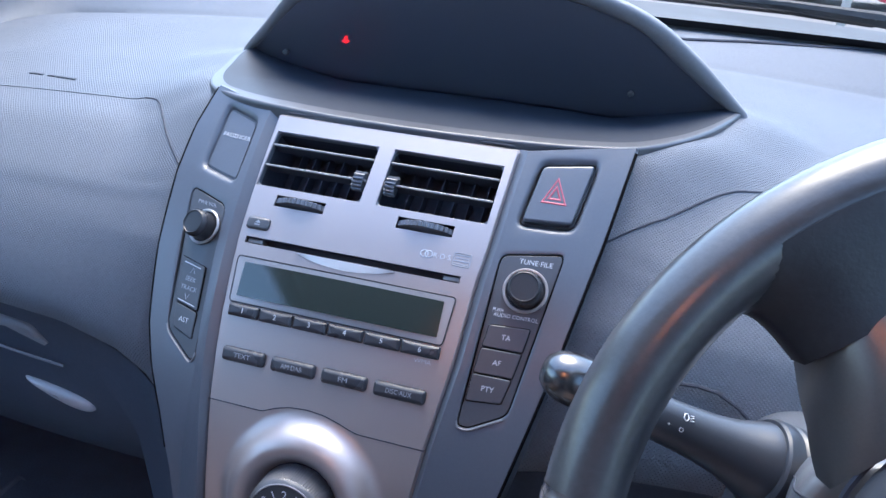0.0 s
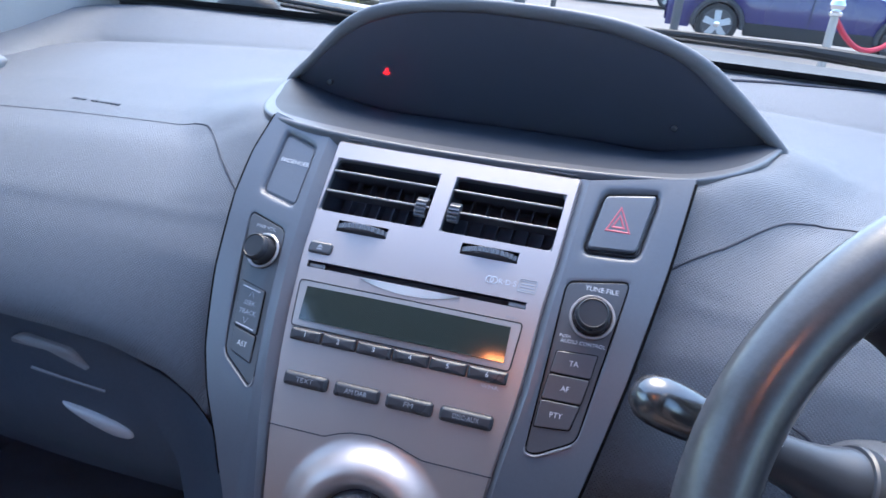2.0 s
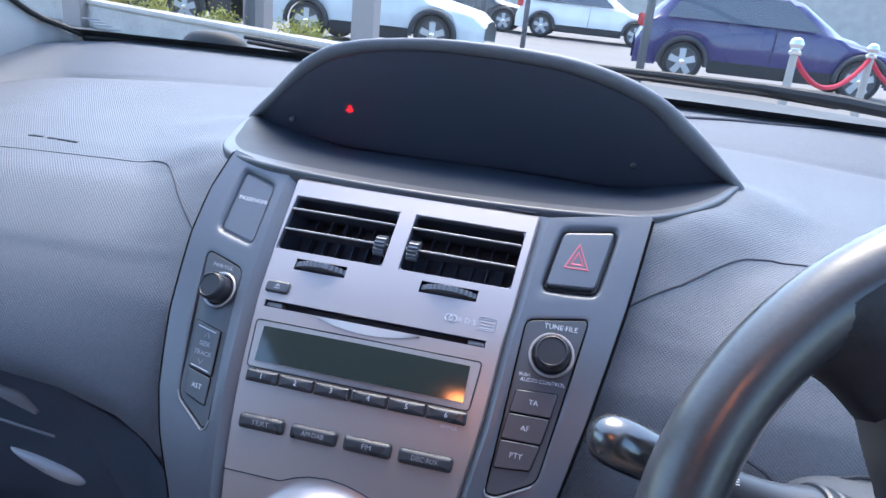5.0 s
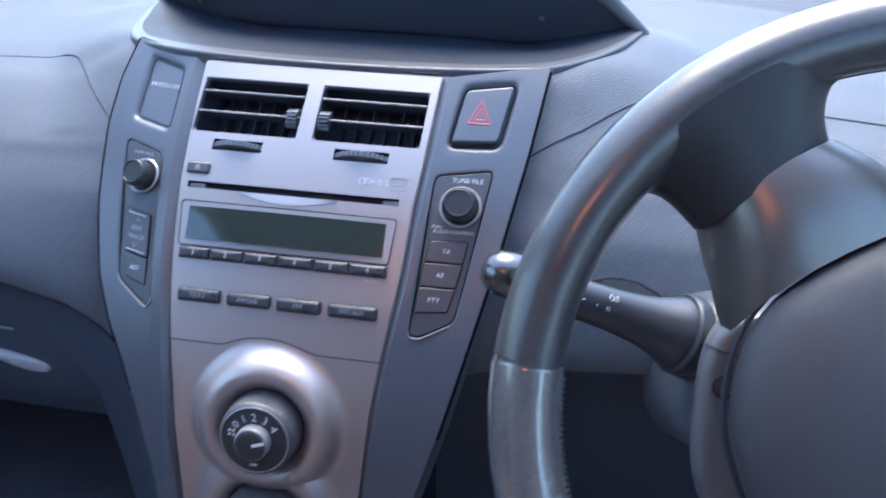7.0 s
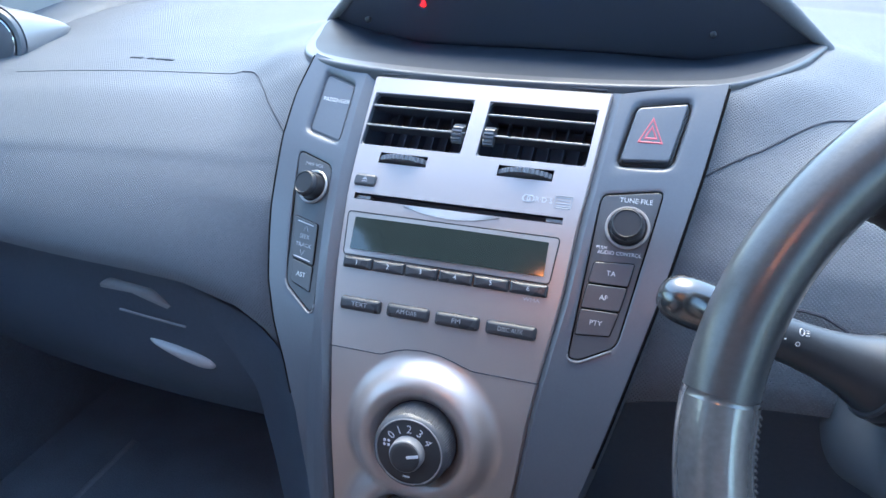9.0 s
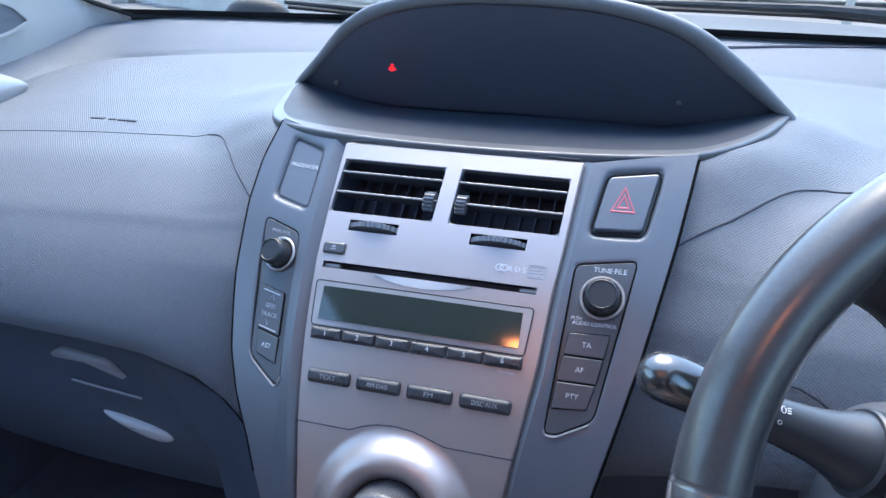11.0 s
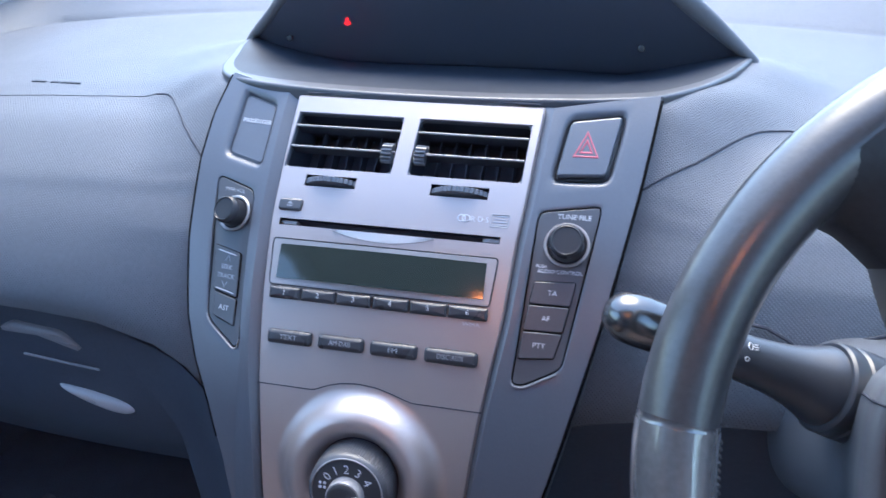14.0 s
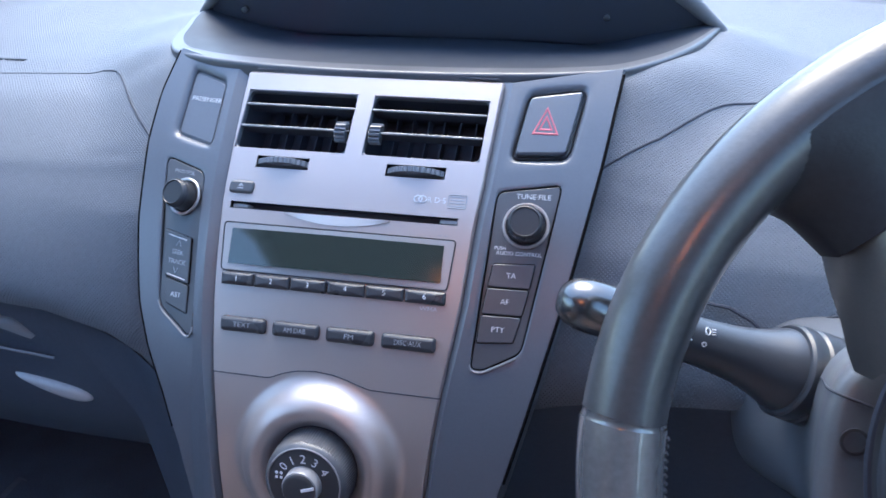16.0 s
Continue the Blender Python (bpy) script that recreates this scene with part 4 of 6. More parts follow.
def bezel(parent, pts, r=0.006):
    """A panel lying in its well in the upright, with a dark joint round it."""
    o = rounded(pts, r, 5)
    part("bezel_joint", plate(wing, inset(o, 0.0001), -0.004, -0.0016, 0.0002), PITCH, parent)
    part("bezel", plate(wing, inset(o, 0.0010), -0.003, -0.0005, 0.0004), BEZEL, parent)


def knob(parent, x, z, r, length):
    n = (wing(x, z, 0.01) - wing(x, z, 0)).normalized()
    p = wing(x, z, -0.0008)
    part("knob_collar", lathe([(r * 1.30, 0.0), (r * 1.30, 0.0012), (r * 1.22, 0.0018), (r * 1.12, 0.0010)], p, n, 40), BUTTON, parent)
    side = n.orthogonal().normalized()
    part("collar_ring", tube([p + n * 0.0016 + (side * math.cos(w) + n.cross(side) * math.sin(w)) * r * 1.29 for w in steps(0, 2 * math.pi, 48)[:-1]], 0.0012, 6, closed=True), DISPLAY, parent, "thin bright ring round the knob")
    k = part("knob", lathe([(r * 1.06, 0.0005), (r * 1.04, length * 0.45), (r, length - 0.0022), (r * 0.94, length - 0.0006), (r * 0.86, length), (r * 0.80, length - 0.0008)], p, n, 48), KNOB, parent)
    part("knob_rim", lathe([(r * 1.045, length - 0.0050), (r * 1.045, length - 0.0024), (r * 0.97, length - 0.0009), (r * 0.955, length - 0.0012)], p, n, 48), BUTTON, k)


def key(parent, name, pts, word, size, mat_ink=WHITE, lift=0.0006):
    o = rounded(pts, 0.0014, 3)
    part("key_gap", plate(wing, inset(o, -0.0005), -0.002, -0.0002, 0.0001), PITCH, parent)
    b = part(name, plate(wing, o, -0.001, lift, 0.0005), BEZEL, parent)
    if word:
        c = sum(o, Vector((0, 0))) / len(o)
        r, u = on_wing(c.x, c.y)
        for i, line in enumerate(word.split("|")):
            k = len(word.split("|"))
            lettering(line, size, wing(c.x, c.y + (k - 1 - 2 * i) * size * 0.42, lift + 0.0003), r, u, mat_ink, b)
    return b


tune = thing("audio_control_panel", wing(0.130, 0.83), label="dark tuning knob and three keys on the grey console upright", category="control panel", group="audio controls")
bezel(tune, TUNE_PTS)
knob(tune, 0.1335, 0.8600, 0.0120, 0.0165)
r, u = on_wing(0.135, 0.875)
lettering("TUNE·FILE", 0.0054, wing(0.1370, 0.8765, -0.0003), r, u, WHITE, tune)
lettering("PUSH", 0.0034, wing(0.1170, 0.8468, -0.0003), r, u, WHITE, tune)
lettering("AUDIO CONTROL", 0.0041, wing(0.1305, 0.8440, -0.0003), r, u, WHITE, tune, stretch=0.95)
key(tune, "key", [(0.1110, 0.8245), (0.1400, 0.8245), (0.1425, 0.8385), (0.1133, 0.8375)], "TA", 0.0054)
key(tune, "key", [(0.1086, 0.8085), (0.1365, 0.8085), (0.1397, 0.8235), (0.1108, 0.8235)], "AF", 0.0054)
key(tune, "key", [(0.1070, 0.7910), (0.1320, 0.7925), (0.1362, 0.8075), (0.1084, 0.8075)], "PTY", 0.0054)

volume = thing("audio_control_panel", wing(-0.135, 0.83), label="dark volume knob and two keys on the grey console upright", category="control panel", group="audio controls")
bezel(volume, VOLUME_PTS, 0.007)
knob(volume, -0.1345, 0.8570, 0.0108, 0.0155)
r, u = on_wing(-0.138, 0.87)
lettering("PWR·VOL", 0.0046, wing(-0.1390, 0.8720, -0.0003), r, u, GREYINK, volume)
sk = key(volume, "key", [(-0.1420, 0.8055), (-0.1200, 0.8030), (-0.1225, 0.8320), (-0.1470, 0.8348)], "", 0.005)
lettering("SEEK", 0.0052, wing(-0.1325, 0.8215, 0.0008), r, u, GREYINK, sk)
lettering("TRACK", 0.0052, wing(-0.1322, 0.8155, 0.0008), r, u, GREYINK, sk)
for z, d in ((0.8275, 0.0018), (0.8100, -0.0018)):
    part("arrow_mark", tube([wing(-0.1325 - 0.0022, z - d, 0.0007), wing(-0.1325, z + d, 0.0007), wing(-0.1325 + 0.0022, z - d, 0.0007)], 0.0003, 4), GREYINK, sk)
for z, x in ((0.8312, -0.1340), (0.8062, -0.1315)):
    part("line_mark", tube([wing(x - 0.0085, z + 0.0006, 0.0007), wing(x + 0.0085, z - 0.0010, 0.0007)], 0.0004, 4), WHITE, sk)
key(volume, "key", [(-0.1385, 0.7880), (-0.1190, 0.7838), (-0.1200, 0.8018), (-0.1415, 0.8042)], "AST", 0.0056)


def sunk_switch(name, pts, label, category, lift):
    """A broad switch standing in a rounded well of the upright."""
    sw = thing(name, wing(pts[0][0], pts[0][1]), label=label, category=category)
    o = rounded(pts, 0.0040, 5)
    if lift > 0:
        part("recess", ring_plate(wing, inset(o, -0.0013), inset(o, -0.0010), -0.006, -0.0010), BEZEL, sw)
    part("recess_floor", plate(wing, inset(o, -0.0012), -0.009, -0.0056 if lift > 0 else -0.0044, 0.0003), BEZEL, sw)
    return sw, o


hazard, o = sunk_switch("hazard_switch", HAZARD_PTS, "large grey hazard warning switch with a red triangle", "switch", 0.003)
body = part("button", plate(wing, inset(o, 0.0006), -0.005, 0.0018, 0.0012), UPRIGHT, hazard)
for s, w in ((0.0112, 0.0015), (0.0062, 0.0016)):
    tri = [[Vector((0.1405 + r * math.sin(q), 0.9165 + r * 0.95 * math.cos(q))) for q in (0, 2.094, 4.189)] for r in (s, s - 2 * w * 0.8)]
    part("red_triangle", ring_plate(wing, tri[0], tri[1], 0.0012, 0.0020), RED, body)

passenger, o = sunk_switch("passenger_indicator", PASSENGER_PTS, "blank grey indicator panel marked for the passenger", "indicator", 0.0)
body = part("lens", plate(wing, inset(o, 0.0006), -0.006, -0.0036, 0.0004), UPRIGHT, passenger)
r, u = on_wing(-0.137, 0.92)
lettering("PASSENGER", 0.0056, wing(-0.1360, 0.9195, -0.0033), r, u, WHITE, body)

# ---- climate dials ----
def climate_dial(k):
    cx, cz = DIALS[k]
    n, u = face_normal(cz), face_up(cz)
    p = face(cx - middle(cz), cz, 0.004)
    d = thing("climate_dial", p, label=("black fan speed dial with white numbers and a ribbed edge" if k == 0 else "black airflow dial with white symbols and a ribbed edge" if k == 1 else "black temperature dial low on the silver console"), category="dial", group="climate dials")
    part("well", lathe([(0.0345, -0.004), (0.0345, 0.0012), (0.0335, 0.0012)], p, n, 48), VOID, d)
    part("grip_ring", lathe([(0.0322, 0.0), (0.0318, 0.006), (0.0302, 0.020), (0.0290, 0.0235), (0.0268, 0.0250), (0.0262, 0.0240)], p, n, 200, u, 1, 0.0004), BEZEL, d)
    f = part("face_disc", lathe([(0.0264, 0.010), (0.0264, 0.0244), (0.0255, 0.0247)], p, n, 48), BLACK, d)
    q = p + n * 0.0250
    r = Vector((1, 0, 0))
    part("face_rim", tube([q + (r * math.cos(w) + u * math.sin(w)) * 0.0266 - n * 0.0004 for w in steps(0, 2 * math.pi, 64)[:-1]], 0.0007, 6, closed=True), LCD_FRAME, d)
    if k == 0:
        for word, deg in (("0", 52), ("1", 28), ("2", 2), ("3", -26), ("4", -54)):
            w = radians(deg)
            lettering(word, 0.0092, q + (r * -math.sin(w) + u * math.cos(w)) * 0.0185, r * math.cos(w) + u * math.sin(w), u * math.cos(w) - r * math.sin(w), WHITE, f)
        for j in range(4):
            w = radians(76) + j * 0.0
            e = q + (r * -math.sin(w) + u * math.cos(w)) * 0.0188 + (r * ((j % 2) - 0.5) + u * (j // 2 - 0.5)) * 0.0034
            part("fan_mark", lathe([(0.0013, 0), (0.0011, 0.0003)], e, n, 8), WHITE, f)
        part("pointer_base", lathe([(0.0136, 0.0), (0.0132, 0.0070), (0.0126, 0.0082), (0.0118, 0.0084)], q, n, 40), VANE, f)
        part("pointer_cap", lathe([(0.0120, 0.004), (0.0118, 0.0090), (0.0108, 0.0098), (0.0085, 0.0100)], q, n, 40), BLACK, f)
        bm = box((-0.0012, 0.002, 0), (0.0012, 0.0118, 0.0012), 0.0003)
        bm.transform(Matrix.Translation(q + n * 0.0092) @ Matrix((r, u, n)).transposed().to_4x4() @ pose(0, 0, 0, 0, 0, -72))
        part("pointer_line", bm, WHITE, f)
        part("scale_bar", tube([q + (r * math.sin(w) + u * -math.cos(w)) * 0.0205 for w in (-0.15, 0.0, 0.12)], 0.0007, 4), WHITE, f)
    else:
        lettering("A/C", 0.0078, q + n * 0.0012, r, u, GREYINK, f)
        part("push_cap", lathe([(0.0118, 0), (0.0112, 0.0008), (0.0095, 0.0010)], q, n, 32), BUTTON, f)
        def stroke(c, pts, rad=0.00038):
            part("symbol", tube([c + r * a + u * b + n * 0.0001 for a, b in pts], rad, 5), WHITE, f)
        for deg, arrows in ((0, 1), (58, 2), (122, 1), (-62, 1)):
            w = radians(deg)
            c = q + (r * -math.sin(w) + u * math.cos(w)) * 0.0186
            part("symbol", lathe([(0.0011, 0), (0.0010, 0.0002)], c + r * -0.0018 + u * 0.0020, n, 10), WHITE, f)
            stroke(c, ((-0.0016, 0.0008), (-0.0010, -0.0012), (0.0014, -0.0010), (0.0026, 0.0008)), 0.0006)
            for j in range(arrows):
                stroke(c, ((-0.0040, 0.0006 - 0.0018 * j), (-0.0026, 0.0002 - 0.0018 * j)))
        c = q + (r * math.sin(radians(90)) + u * math.cos(radians(90))) * 0.0186
        for j in range(3):
            stroke(c, ((-0.0008, 0.0018 - 0.0018 * j), (0.0004, 0.0022 - 0.0018 * j), (0.0016, 0.0014 - 0.0018 * j), (0.0028, 0.0018 - 0.0018 * j)))
        stroke(c, ((-0.0024, -0.0028), (-0.0014, -0.0008), (-0.0018, 0.0026)))
        c = q + (r * math.sin(radians(132)) + u * math.cos(radians(132))) * 0.0184
        stroke(c, ((-0.0036, 0.0016), (0.0, 0.0024), (0.0036, 0.0016), (0.0024, -0.0012), (-0.0024, -0.0012), (-0.0036, 0.0016)))
        for j in (-0.0013, 0.0, 0.0013):
            stroke(c, ((j, 0.0012), (j + 0.0004, 0.0), (j, -0.0020)))
        for deg in (26, 82, -30):
            w = radians(deg)
            part("dot_mark", lathe([(0.0006, 0), (0.0005, 0.0003)], q + (r * -math.sin(w) + u * math.cos(w)) * 0.0195, n, 8), WHITE, f)


climate_dial(0)
climate_dial(1)
climate_dial(2)

# ---- instrument pod ----
POD_Y = 0.190
OUTER = [(-0.2375, 0.9420), (-0.236, 0.950), (-0.226, 0.962), (-0.208, 0.981), (-0.190, 1.002), (-0.172, 1.020), (-0.147, 1.035), (-0.120, 1.043), (-0.099, 1.047), (-0.060, 1.052), (-0.025, 1.0545),
         (0.015, 1.0550), (0.055, 1.0540), (0.107, 1.050), (0.157, 1.039), (0.198, 1.022), (0.236, 0.995), (0.258, 0.976), (0.280, 0.956), (0.288, 0.948), (0.2900, 0.9410)]
INNER = [(-0.2280, 0.9440), (-0.226, 0.951), (-0.218, 0.957), (-0.204, 0.973), (-0.187, 0.992), (-0.169, 1.009), (-0.145, 1.024), (-0.119, 1.033), (-0.098, 1.038), (-0.060, 1.043), (-0.025, 1.0455),
         (0.015, 1.0455), (0.055, 1.0445), (0.105, 1.040), (0.153, 1.029), (0.191, 1.013), (0.228, 0.985), (0.248, 0.968), (0.264, 0.955), (0.270, 0.951), (0.2730, 0.9440)]
SILL = [(-0.226, 0.951), (-0.205, 0.944), (-0.180, 0.937), (-0.150, 0.931), (-0.126, 0.9275), (-0.073, 0.9272), (-0.020, 0.928), (0.038, 0.9285), (0.10, 0.928), (0.150, 0.9265),
        (0.167, 0.9262), (0.195, 0.9325), (0.220, 0.939), (0.245, 0.9455), (0.270, 0.951)]
RIM = [(-0.230, 0.205), (-0.2255, 0.167), (-0.2130, 0.123), (-0.2050, 0.0935), (-0.1960, 0.0715), (-0.1845, 0.0535), (-0.168, 0.0395), (-0.125, 0.0250), (-0.06, 0.0165), (0.0, 0.0145), (0.06, 0.0165), (0.12, 0.023), (0.16, 0.032),
       (0.193, 0.0455), (0.2235, 0.0785), (0.243, 0.1085), (0.2575, 0.137), (0.274, 0.178), (0.283, 0.205)]


def along(points, k):
    """A place at k, 0 to 1, on a bent line."""
    n = len(points[0])
    d = [0.0]
    for a, b in zip(points, points[1:]):
        d.append(d[-1] + math.dist(a, b))
    return [float(np.interp(k * d[-1], d, [p[i] for p in points])) for i in range(n)]


RIM = [tuple(q) for q in curve([RIM[0]] + RIM + [RIM[-1]], 6)]
OUTER = [tuple(q) for q in curve([OUTER[0]] + OUTER + [OUTER[-1]], 4)]
INNER = [tuple(q) for q in curve([INNER[0]] + INNER + [INNER[-1]], 4)]
pod = thing("instrument_pod", (0.02, 0.2, 0.93), label="hooded central instrument pod with a dark blank lens on the dashboard", category="instrument cluster")


def leaning(x, y, z):
    """The hood overhangs the tray: the higher, the further it leans towards the seats."""
    over = 0.55 * max(0.0, z - 0.950)
    k = 1 - over / (y + 0.54)
    return Vector((0.15 + (x - 0.15) * k, y - over, 1.10 + (z - 1.10) * k))


def lip_line(k):
    """Inner edge of the rolled lip, a little inside the lens opening's upper line."""
    (xi, zi), (xo, zo) = along(INNER, k), along(OUTER, k)
    more = 0.45 * min(1.0, min(k, 1 - k) / 0.12)
    return xi + (xi - xo) * more, zi + (zi - zo) * more


def hood_fn(k, v):
    """The hood from its inner lip, round the edge and back down into the dashboard."""
    xo, zo = along(OUTER, k)
    xi, zi = lip_line(k)
    if v <= 0:                                   # inside wall
        return leaning(xi, POD_Y + 0.006 - v * 0.05, zi)
    if v <= 1:                                   # rolled lip, half a turn from inside to outside
        a = v * math.pi
        half = math.hypot(xo - xi, zo - zi) / 2
        m = 0.5 - 0.5 * math.cos(a)
        return leaning(xi + (xo - xi) * m, POD_Y + 0.006 * (1 - m) + 0.008 * m - 0.75 * half * math.sin(a), zi + (zo - zi) * m)
    w = v - 1                                    # outer skin
    y = POD_Y + 0.008 + 0.29 * w
    f = 1 - 0.55 * w ** 1.7
    base = dash_point(xo, min(y, 0.44)).z - 0.012
    back = Vector((0.02 + (xo - 0.02) * (1 - 0.16 * w), y, max(base, base + (zo - base) * f * (1 - 0.2 * w))))
    return back.lerp(leaning(xo, y, zo), max(0.0, 1 - w / 0.25) ** 2)


part("hood", grid(hood_fn, steps(0, 1, 70), [-0.6, -0.3, -0.1] + steps(0, 1, 14) + steps(1.05, 2, 16)), POD, pod)


def tray_fn(k, v):
    """The shelf below the lens, out to its rounded front edge."""
    xs_, zs_ = along(SILL, k)
    xr, yr = along(RIM, k)
    inward = Vector((0.02 - xr, (0.16 - yr) * 1.3)).normalized() * 0.0004 * min(1.0, min(k, 1 - k) / 0.08)
    xr, yr = xr + inward.x, yr + inward.y
    zr = 0.9455 + 0.006 * abs(2 * k - 1) ** 2.5
    if v <= 1:
        y = POD_Y + 0.016 + (yr - POD_Y - 0.016) * v
        x = xs_ + (xr - xs_) * v
        lift = 0.5 * (1 - math.cos(math.pi * min(v * 1.0, 1)))
        return Vector((x, y, zs_ + (zr - zs_) * lift + 0.002 * math.sin(math.pi * v)))
    # rolled edge, then straight down behind the console
    w = v - 1
    out = Vector((xr - 0.02, (yr - 0.16) * 1.3, 0)).normalized()
    a = min(w, 1.0) * math.pi / 2
    return Vector((xr, yr, zr)) + out * (0.0030 * math.sin(a)) - Vector((0, 0, 0.0030 * (1 - math.cos(a)) + 0.016 * max(0.0, w - 1)))


# one moulding in two tones: hood's shade inside, paler for the lit lip
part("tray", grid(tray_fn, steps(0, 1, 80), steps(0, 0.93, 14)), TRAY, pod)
part("lit_tray_lip", grid(tray_fn, steps(0, 1, 80), steps(0.93, 1, 4) + steps(1.12, 2, 8) + [2.5, 3]), BEZEL, pod, "rolled front lip of the tray, coloured paler for the light on it")
# lens between lip and tray, with a dark room behind it
outline = [leaning(x, POD_Y + 0.012, z) for x, z in (lip_line(k) for k in steps(0, 1, 40))] + [leaning(x, POD_Y + 0.006, z) for x, z in (along(SILL, k) for k in steps(1, 0, 40)[1:-1])]
for q in outline:
    q.y = POD_Y + 0.009 - 0.60 * (q.z - 0.950)
bm = bmesh.new()
bm.faces.new([bm.verts.new(q) for q in outline])
lens = part("lens", bm, LENS, pod, "dark tinted blank instrument lens", smooth=False)
rear = [Vector((0.02 + (q.x - 0.02) * 0.94, POD_Y + 0.10, 0.985 + (q.z - 0.985) * 0.93)) for q in outline]
bm = bmesh.new()
a = [bm.verts.new(q + Vector((0, 0.003, 0))) for q in outline]
b = [bm.verts.new(q) for q in rear]
for i in range(len(a)):
    bm.faces.new((a[i], a[(i + 1) % len(a)], b[(i + 1) % len(a)], b[i]))
part("shroud", bm, CLUSTER, pod, "dark shroud behind the lens")
bm = bmesh.new()
bm.faces.new([bm.verts.new(q + Vector((0, -0.0005, 0))) for q in rear])
part("dark_backing", bm, CLUSTER, pod)
for x, z in ((-0.1837, 0.9523), (0.1791, 0.9548)):
    part("reset_button", lathe([(0.0034, 0.0), (0.0032, 0.004), (0.0024, 0.0046)], (x, POD_Y + 0.006, z), (0, -1, 0.1), 16), BUTTON, pod)
# red door-open warning: a little car seen from above with its doors out
LED = glow("red_warning_light", (1.0, 0.006, 0.006), 2.8)
led = part("warning_light", box((-0.1415, 0.2525, 0.9575), (-0.1379, 0.2535, 0.9665), 0.0010), LED, pod, "lit red door-open symbol")
for sx in (-1, 1):
    part("symbol_door", box((-0.0015, -0.0005, -0.0009), (0.0015, 0.0005, 0.0009), 0.0003, pose(-0.1397 + sx * 0.0030, 0.253, 0.9606, 0, sx * 35, 0)), LED, led)

# ---- steering wheel ----
HUB, TILT_W = Vector((0.379, -0.288, 0.878)), 0.4712
WX, WU = Vector((1, 0, 0)), Vector((0, math.sin(TILT_W), math.cos(TILT_W)))
WN = WX.cross(WU)


def wheel(a, b, h=0.0):
    return HUB + WX * a + WU * b + WN * h


def polar(r, deg, h=0.0):
    return wheel(r * math.cos(radians(deg)), r * math.sin(radians(deg)), h)


RIM_R, TUBE_R = 0.1844, 0.0173


def skirt(bm, depth):
    """Turn the open edge of a spoke cover back along the column as a side wall."""
    rim = [e for e in bm.edges if e.is_boundary]
    out = bmesh.ops.extrude_edge_only(bm, edges=rim)
    for v in out["geom"]:
        if isinstance(v, bmesh.types.BMVert):
            v.co -= WN * depth
    bmesh.ops.recalc_face_normals(bm, faces=bm.faces[:])
    return bm


steering = thing("steering_wheel", HUB, label="dark leather steering wheel with satin spoke trims", category="steering wheel")


def pad_radius(d):
    """Outline of the airbag cover, flattened between the spokes."""
    d = d % 360
    d = 180 - d if d < 90 else d
    return table(d, (90, 102, 112, 124, 135, 146, 158, 200, 360), (0.0988, 0.0945, 0.0906, 0.0895, 0.0903, 0.0922, 0.0919, 0.0870, 0.0880))


def rim_piece(d0, d1, material, name, swell=0.0):
    def fn(d, w):
        r = TUBE_R * (1 + swell * 0.5)
        return polar(RIM_R + r * math.cos(w), d, r * 1.02 * math.sin(w) * (1 - 0.04 * math.cos(w)))
    part(name, grid(fn, steps(d0, d1, int(abs(d1 - d0) / 2.5) + 2), [2 * math.pi * j / 28 for j in range(29)]), material, steering)


rim_piece(3.6, 176.4, LEATHER, "rim_upper")
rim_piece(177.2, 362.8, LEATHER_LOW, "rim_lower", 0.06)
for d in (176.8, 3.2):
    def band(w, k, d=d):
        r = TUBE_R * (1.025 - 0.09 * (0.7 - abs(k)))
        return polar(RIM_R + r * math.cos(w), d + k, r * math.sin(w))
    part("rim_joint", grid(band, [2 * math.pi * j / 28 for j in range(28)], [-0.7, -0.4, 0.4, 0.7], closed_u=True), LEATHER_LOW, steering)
# stitched seam round the inside of the leather
part("stitching", tube([polar(RIM_R - TUBE_R * 0.97, d, -0.005) for d in steps(8, 172, 70)], 0.0009, 5), BLACK, steering)

bm = bmesh.new()
for j in range(86):
    d = 178.5 + j * 1.05
    tube([polar(RIM_R - TUBE_R * 1.02, d, 0.0020), polar(RIM_R - TUBE_R * 1.07, d + 0.5, 0.0), polar(RIM_R - TUBE_R * 1.02, d + 0.9, -0.0024)], 0.0009, 5, False, bm)
part("stitching", bm, BEZEL, steering, "row of laced stitches inside the lower rim")

